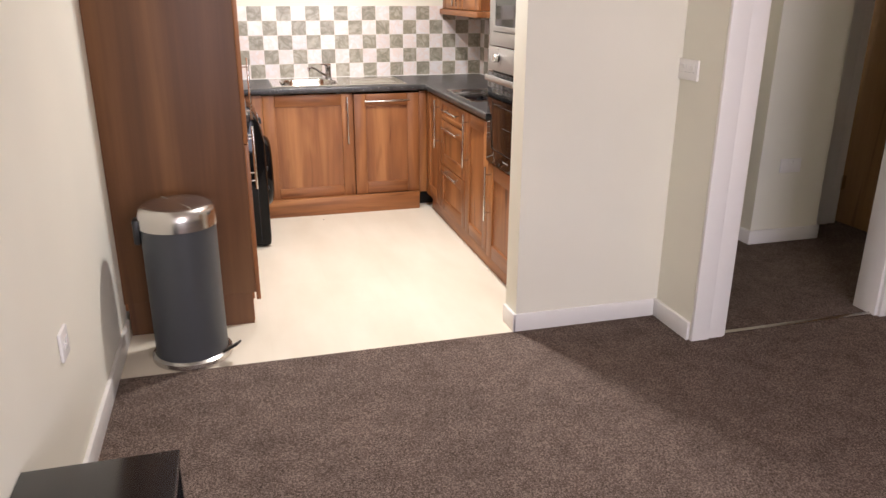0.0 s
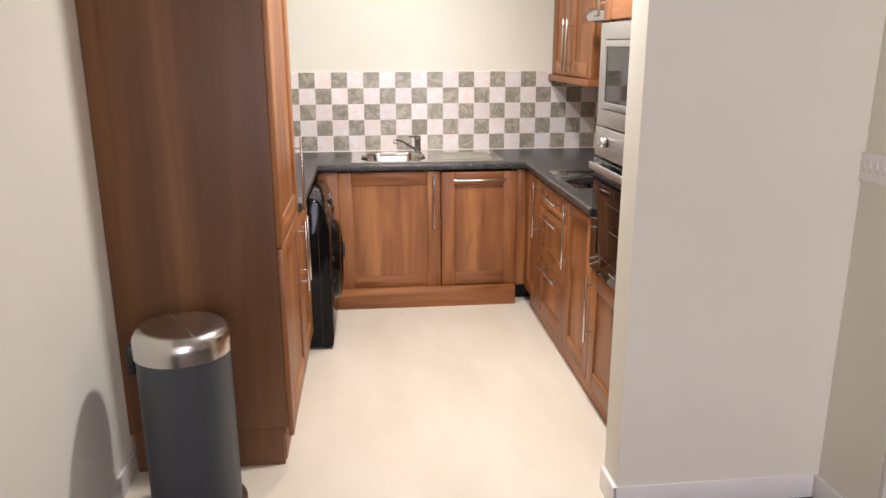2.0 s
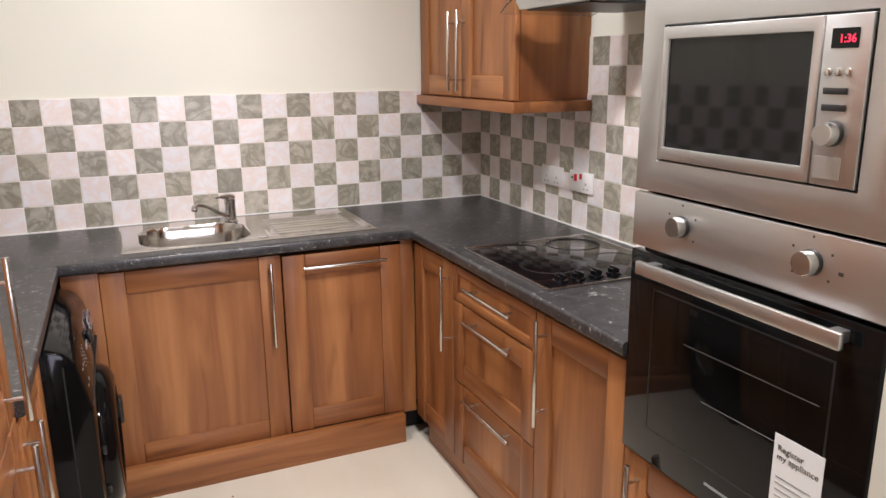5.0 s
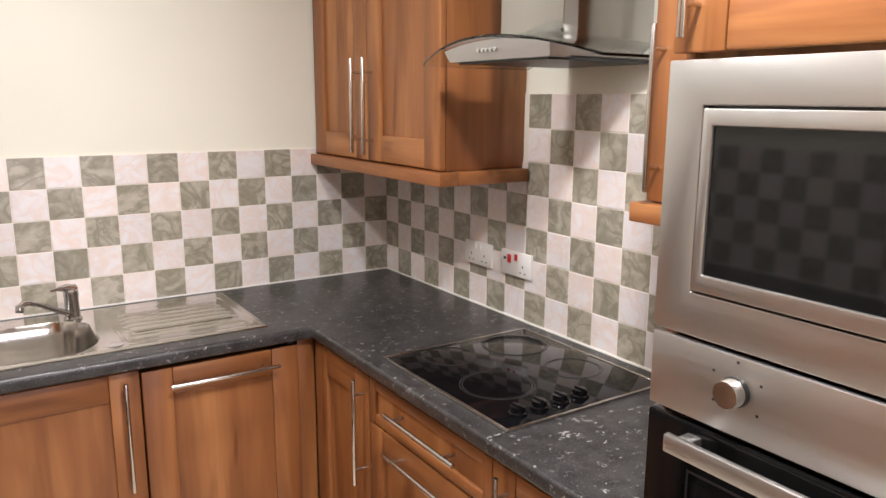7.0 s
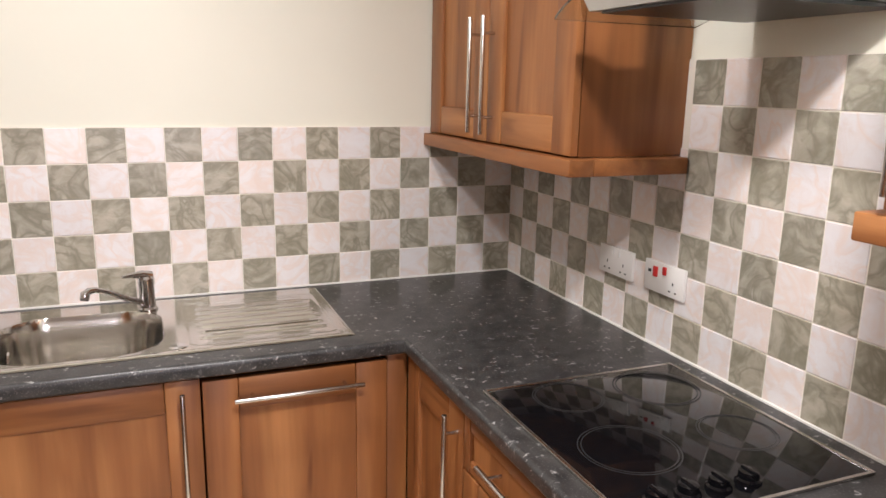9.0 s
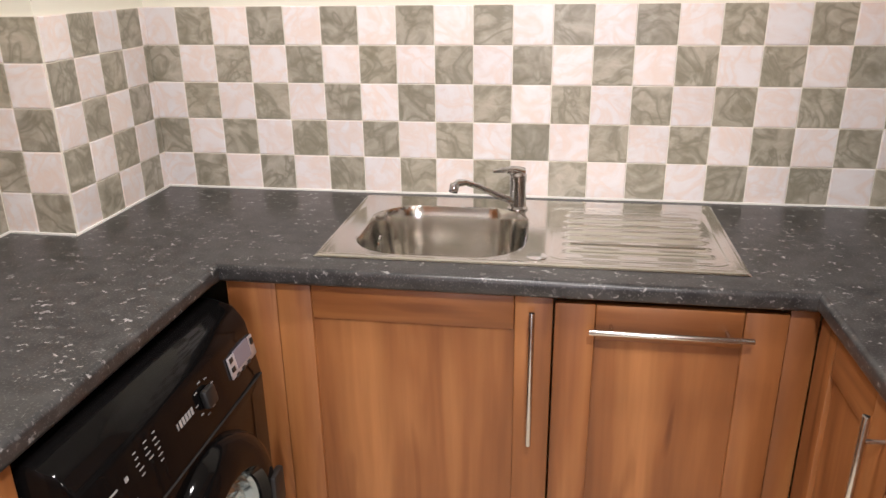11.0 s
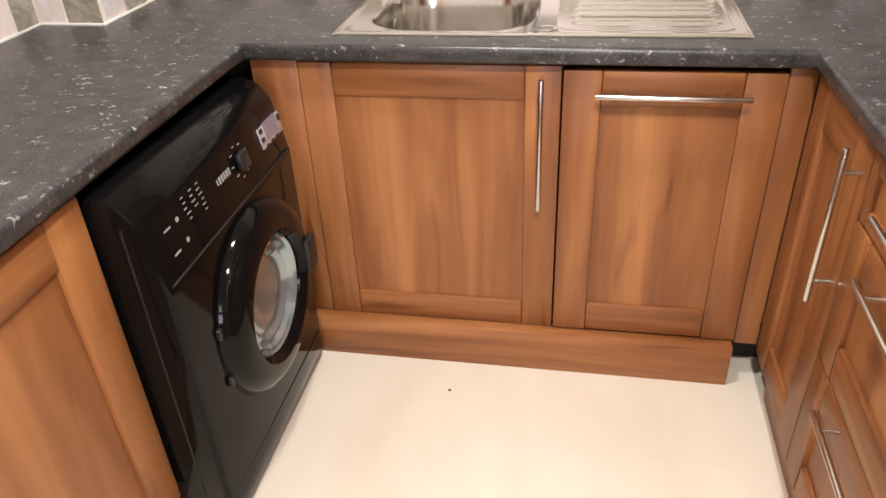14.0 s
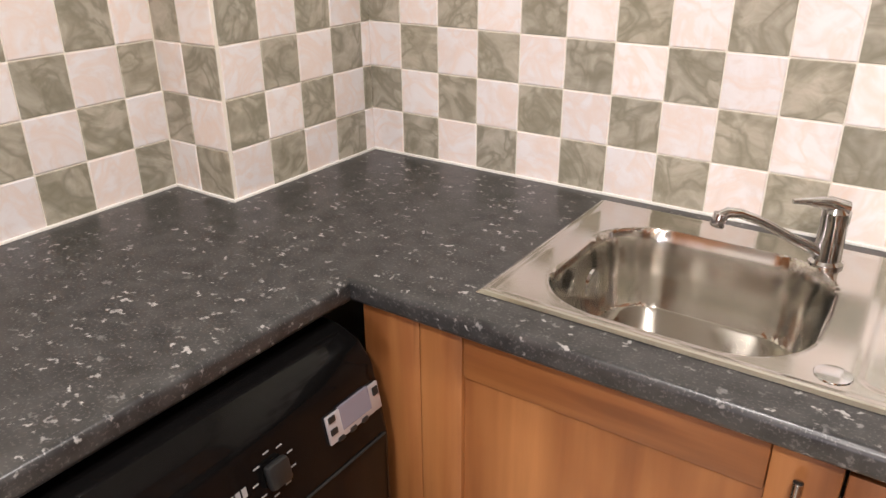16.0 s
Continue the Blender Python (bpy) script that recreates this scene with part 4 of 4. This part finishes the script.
tap = thing("mixer_tap", (0.600, 5.372, TOP), "chrome single-lever kitchen mixer tap", "tap")
TX, TY = 0.600, 5.372
bm = bmesh.new()
lathe(bm, (TX, TY, TOP + 0.003), (0, 0, 1), [(0.027, 0.0), (0.027, 0.005), (0.022, 0.010), (0.0205, 0.070), (0.022, 0.076), (0.022, 0.092), (0.016, 0.099), (0, 0.102)], 32)
part("body", bm, CHROME, tap)
bm = bmesh.new()
tube(bm, [(TX - 0.012, TY - 0.010, TOP + 0.026), (TX - 0.05, TY - 0.04, TOP + 0.050), (TX - 0.095, TY - 0.076, TOP + 0.082), (TX - 0.122, TY - 0.098, TOP + 0.096), (TX - 0.138, TY - 0.111, TOP + 0.098), (TX - 0.148, TY - 0.119, TOP + 0.092)], [0.010, 0.008, 0.0075, 0.008, 0.009, 0.009])
rod(bm, (TX - 0.146, TY - 0.117, TOP + 0.098), (TX - 0.150, TY - 0.120, TOP + 0.076), 0.0115, bevel=0.002)
part("spout", bm, CHROME, tap)
bm = bmesh.new()
tube(bm, [(TX + 0.010, TY + 0.004, TOP + 0.096), (TX - 0.012, TY - 0.008, TOP + 0.107), (TX - 0.040, TY - 0.024, TOP + 0.110), (TX - 0.060, TY - 0.036, TOP + 0.110)], [0.017, 0.012, 0.006, 0.004])
part("lever", bm, CHROME, tap)

# hob
hob = thing("hob", (1.5, 4.28, TOP), "black ceramic hob with four rings, set in worktop", "hob")
bm = bmesh.new()
box(bm, 1.257, 1.732, 4.002, 4.527, TOP + 0.0005, TOP + 0.006, 0.001)
glass = part("glass", bm, HOBGLASS, hob)
bm = bmesh.new()
for a in ((1.250, 1.257, 3.995, 4.534), (1.732, 1.739, 3.995, 4.534), (1.257, 1.732, 3.995, 4.002), (1.257, 1.732, 4.527, 4.534)):
    box(bm, *a, TOP + 0.0005, TOP + 0.0075, 0.001)
part("trim", bm, STEEL_ROUND, hob)
for x, y, r in ((1.405, 4.444, 0.074), (1.390, 4.211, 0.092), (1.613, 4.424, 0.092), (1.625, 4.197, 0.074)):
    for rr in (r, r * 0.93):
        bm = bmesh.new()
        lathe(bm, (x, y, TOP + 0.0061), (0, 0, 1), [(rr - 0.0012, 0), (rr - 0.0012, 0.0003), (rr + 0.0012, 0.0003), (rr + 0.0012, 0)], 56)
        part("ring", bm, HOBRING, glass)
for k in range(4):
    bm = bmesh.new()
    lathe(bm, (1.322 + 0.062 * k, 4.048, TOP + 0.006), (0, 0, 1), [(0, 0), (0.022, 0), (0.021, 0.006), (0.017, 0.009), (0.0165, 0.020), (0.0, 0.021)], 28)
    box(bm, 1.322 + 0.062 * k - 0.004, 1.322 + 0.062 * k + 0.004, 4.032, 4.064, TOP + 0.022, TOP + 0.030, 0.002)
    part("knob", bm, HOBGLASS, hob, "black hob control knob")

# ---- living room things ----
bin_ = thing("pedal_bin", (-0.334, 2.925, 0), "dark grey pedal bin with brushed steel lid", "bin")
PB = (-0.330, 2.932, 0.0)
bm = bmesh.new()
lathe(bm, PB, (0, 0, 1), [(0, 0.004), (0.163, 0.004), (0.166, 0.010), (0.164, 0.026), (0.150, 0.034)], 56)
part("base", bm, STEEL_ROUND, bin_, "steel foot ring")
bm = bmesh.new()
lathe(bm, PB, (0, 0, 1), [(0.0, 0.03), (0.147, 0.03), (0.147, 0.588), (0.0, 0.588)], 56)
part("body", bm, ANTHRACITE, bin_, "dark grey coated cylinder")
bm = bmesh.new()
lathe(bm, PB, (0, 0, 1), [(0.148, 0.586), (0.153, 0.590), (0.153, 0.632), (0.150, 0.650), (0.142, 0.665), (0.128, 0.675), (0.108, 0.680), (0, 0.683)], 56)
lid = part("lid", bm, STEEL_ROUND, bin_, "brushed steel domed lid")
bm = bmesh.new()
rod(bm, (PB[0] - 0.062, PB[1] + 0.108, 0.680), (PB[0] + 0.062, PB[1] - 0.108, 0.680), 0.0028, sides=8)
part("lid_flap_edge", bm, STEEL_ROUND, lid)
bm = bmesh.new()
box(bm, PB[0] - 0.172, PB[0] - 0.146, PB[1] - 0.035, PB[1] + 0.03, 0.520, 0.622, 0.008)
part("hinge_handle", bm, RUBBER, bin_)
bm = bmesh.new()
prism(bm, [(PB[0] + 0.125, PB[1] - 0.125, 0.045), (PB[0] + 0.150, PB[1] - 0.085, 0.045), (PB[0] + 0.205, PB[1] - 0.110, 0.085), (PB[0] + 0.185, PB[1] - 0.150, 0.085)], (0, 0, 0.012), bevel=0.003)
part("pedal", bm, RUBBER, bin_)

stand = thing("television_stand", (-0.42, 1.15, 0), "low glossy black stand against the wall", "stand")
bm = bmesh.new()
box(bm, -0.619, -0.268, 0.74, 1.54, 0.400, 0.425, 0.002)
part("top", bm, BLACKGLOSS, stand)
bm = bmesh.new()
box(bm, -0.617, -0.271, 0.76, 0.78, 0.0, 0.400, 0.001)
part("side", bm, BLACKGLOSS, stand)
bm = bmesh.new()
box(bm, -0.617, -0.271, 1.515, 1.535, 0.0, 0.400, 0.001)
part("side", bm, BLACKGLOSS, stand)
bm = bmesh.new()
box(bm, -0.617, -0.607, 0.78, 1.515, 0.02, 0.400)
part("back", bm, BLACKGLOSS, stand)
bm = bmesh.new()
box(bm, -0.607, -0.275, 0.78, 1.515, 0.20, 0.22)
part("shelf", bm, BLACKGLOSS, stand)


def downlight(at):
    p = thing("ceiling_lamp", (at[0], at[1], CEILING), "round recessed ceiling downlight with a white rim", "lamp", "ceiling lamps")
    bm = bmesh.new()
    lathe(bm, (at[0], at[1], CEILING), (0, 0, -1), [(0.090, 0), (0.090, 0.010), (0.096, 0.018), (0.108, 0.012), (0.112, 0.0)], 36)
    part("rim", bm, PLASTIC, p)


downlight(LAMP_A)
downlight(LAMP_B)

speck = tagged(meshed("crumb", lathe(bmesh.new(), (0.452, 4.784, 0.0), (0, 0, 1), [(0.004, 0), (0.003, 0.002), (0, 0.003)], 8), INK), "tiny dark crumb on the cream vinyl floor", "crumb")

# ---- tiles, piece by piece ----
P, G = 0.102, 0.0024
TILES = {}


def tile_mesh(w, h, dark, way):
    key = (round(w, 4), round(h, 4), dark, way)
    if key not in TILES:
        bm = bmesh.new()
        if way == "y":
            box(bm, -w / 2, w / 2, -0.009, 0.0, -h / 2, h / 2, 0.0016, segments=1)
        else:
            box(bm, -0.009, 0.0, -w / 2, w / 2, -h / 2, h / 2, 0.0016, segments=1)
        me = bpy.data.meshes.new("tile")
        bm.to_mesh(me)
        bm.free()
        me.materials.append(TILE_G if dark else TILE_W)
        TILES[key] = me
    return TILES[key]


def lay(parent, way, plane, a, b, z0, z1, dark, flip=1):
    w, h = b - a - G, z1 - z0 - G
    ob = new("tile", tile_mesh(w, h, dark, way))
    mid = ((a + b) / 2, plane, (z0 + z1) / 2) if way == "y" else (plane, (a + b) / 2, (z0 + z1) / 2)
    ob.matrix_basis = pose(*mid, 0, 0, 180 if flip < 0 else 0)
    ob.parent = parent


def bed(parent, *a):
    part("grout_bed", boxed(*a), GROUT, parent)


Z0, PZ = TOP + 0.0015, 0.1004
for n in range(22):
    x1 = 1.796 - P * n
    for r in range(5):
        lay(wall_back, "y", WY1, x1 - P, x1, Z0 + PZ * r, Z0 + PZ * (r + 1), (n + r) % 2 == 0)
bed(wall_back, -0.445, 1.80, WY1 - 0.007, WY1 + 0.001, Z0 - 0.01, Z0 + 5 * PZ + 0.001)
PR = 0.0992
for n in range(-2, 19):
    a, bq = 5.396 - PR * (n + 1), min(5.396 - PR * n, 5.491)
    a = max(a, 3.597)
    high = 7 if a > 3.85 and bq < 4.66 else 5
    for r in range(high):
        lay(wall_right, "x", WX1, a, bq, Z0 + PZ * r, Z0 + PZ * (r + 1), (n + r) % 2 == 0)
bed(wall_right, WX1 - 0.007, WX1 + 0.001, 3.597, 5.49, Z0 - 0.01, Z0 + 5 * PZ + 0.001)
bed(wall_right, WX1 - 0.0068, WX1 + 0.0008, 3.868, 4.625, Z0 + 5 * PZ, Z0 + 7 * PZ + 0.001)
for n in range(12):
    b1 = 5.063 - P * n
    for r in range(5):
        lay(wall_left, "x", WX0, max(b1 - P, 3.845), min(b1, 5.044), Z0 + PZ * r, Z0 + PZ * (r + 1), (n + r) % 2 == 0, -1)
bed(wall_left, WX0 - 0.001, WX0 + 0.007, 3.84, 5.052, Z0 - 0.01, Z0 + 5 * PZ + 0.001)
for r in range(5):
    z0, z1 = Z0 + PZ * r, Z0 + PZ * (r + 1)
    lay(wall_pier, "y", 5.053, -0.533, -0.434, z0, z1, r % 2 == 0)
    lay(wall_pier, "y", 5.053, WX0 + 0.009, -0.533, z0, z1, r % 2 == 1)
    for n in range(5):
        a, bq = 5.053 + P * n, min(5.053 + P * (n + 1), 5.491)
        lay(wall_pier, "x", -0.442, a, bq, z0, z1, (n + r) % 2 == 1, -1)
bed(wall_pier, WX0 + 0.007, -0.4345, 5.046, 5.054, Z0 - 0.01, Z0 + 5 * PZ + 0.001)
bed(wall_pier, -0.443, -0.4352, 5.053, 5.493, Z0 - 0.01, Z0 + 5 * PZ + 0.001)
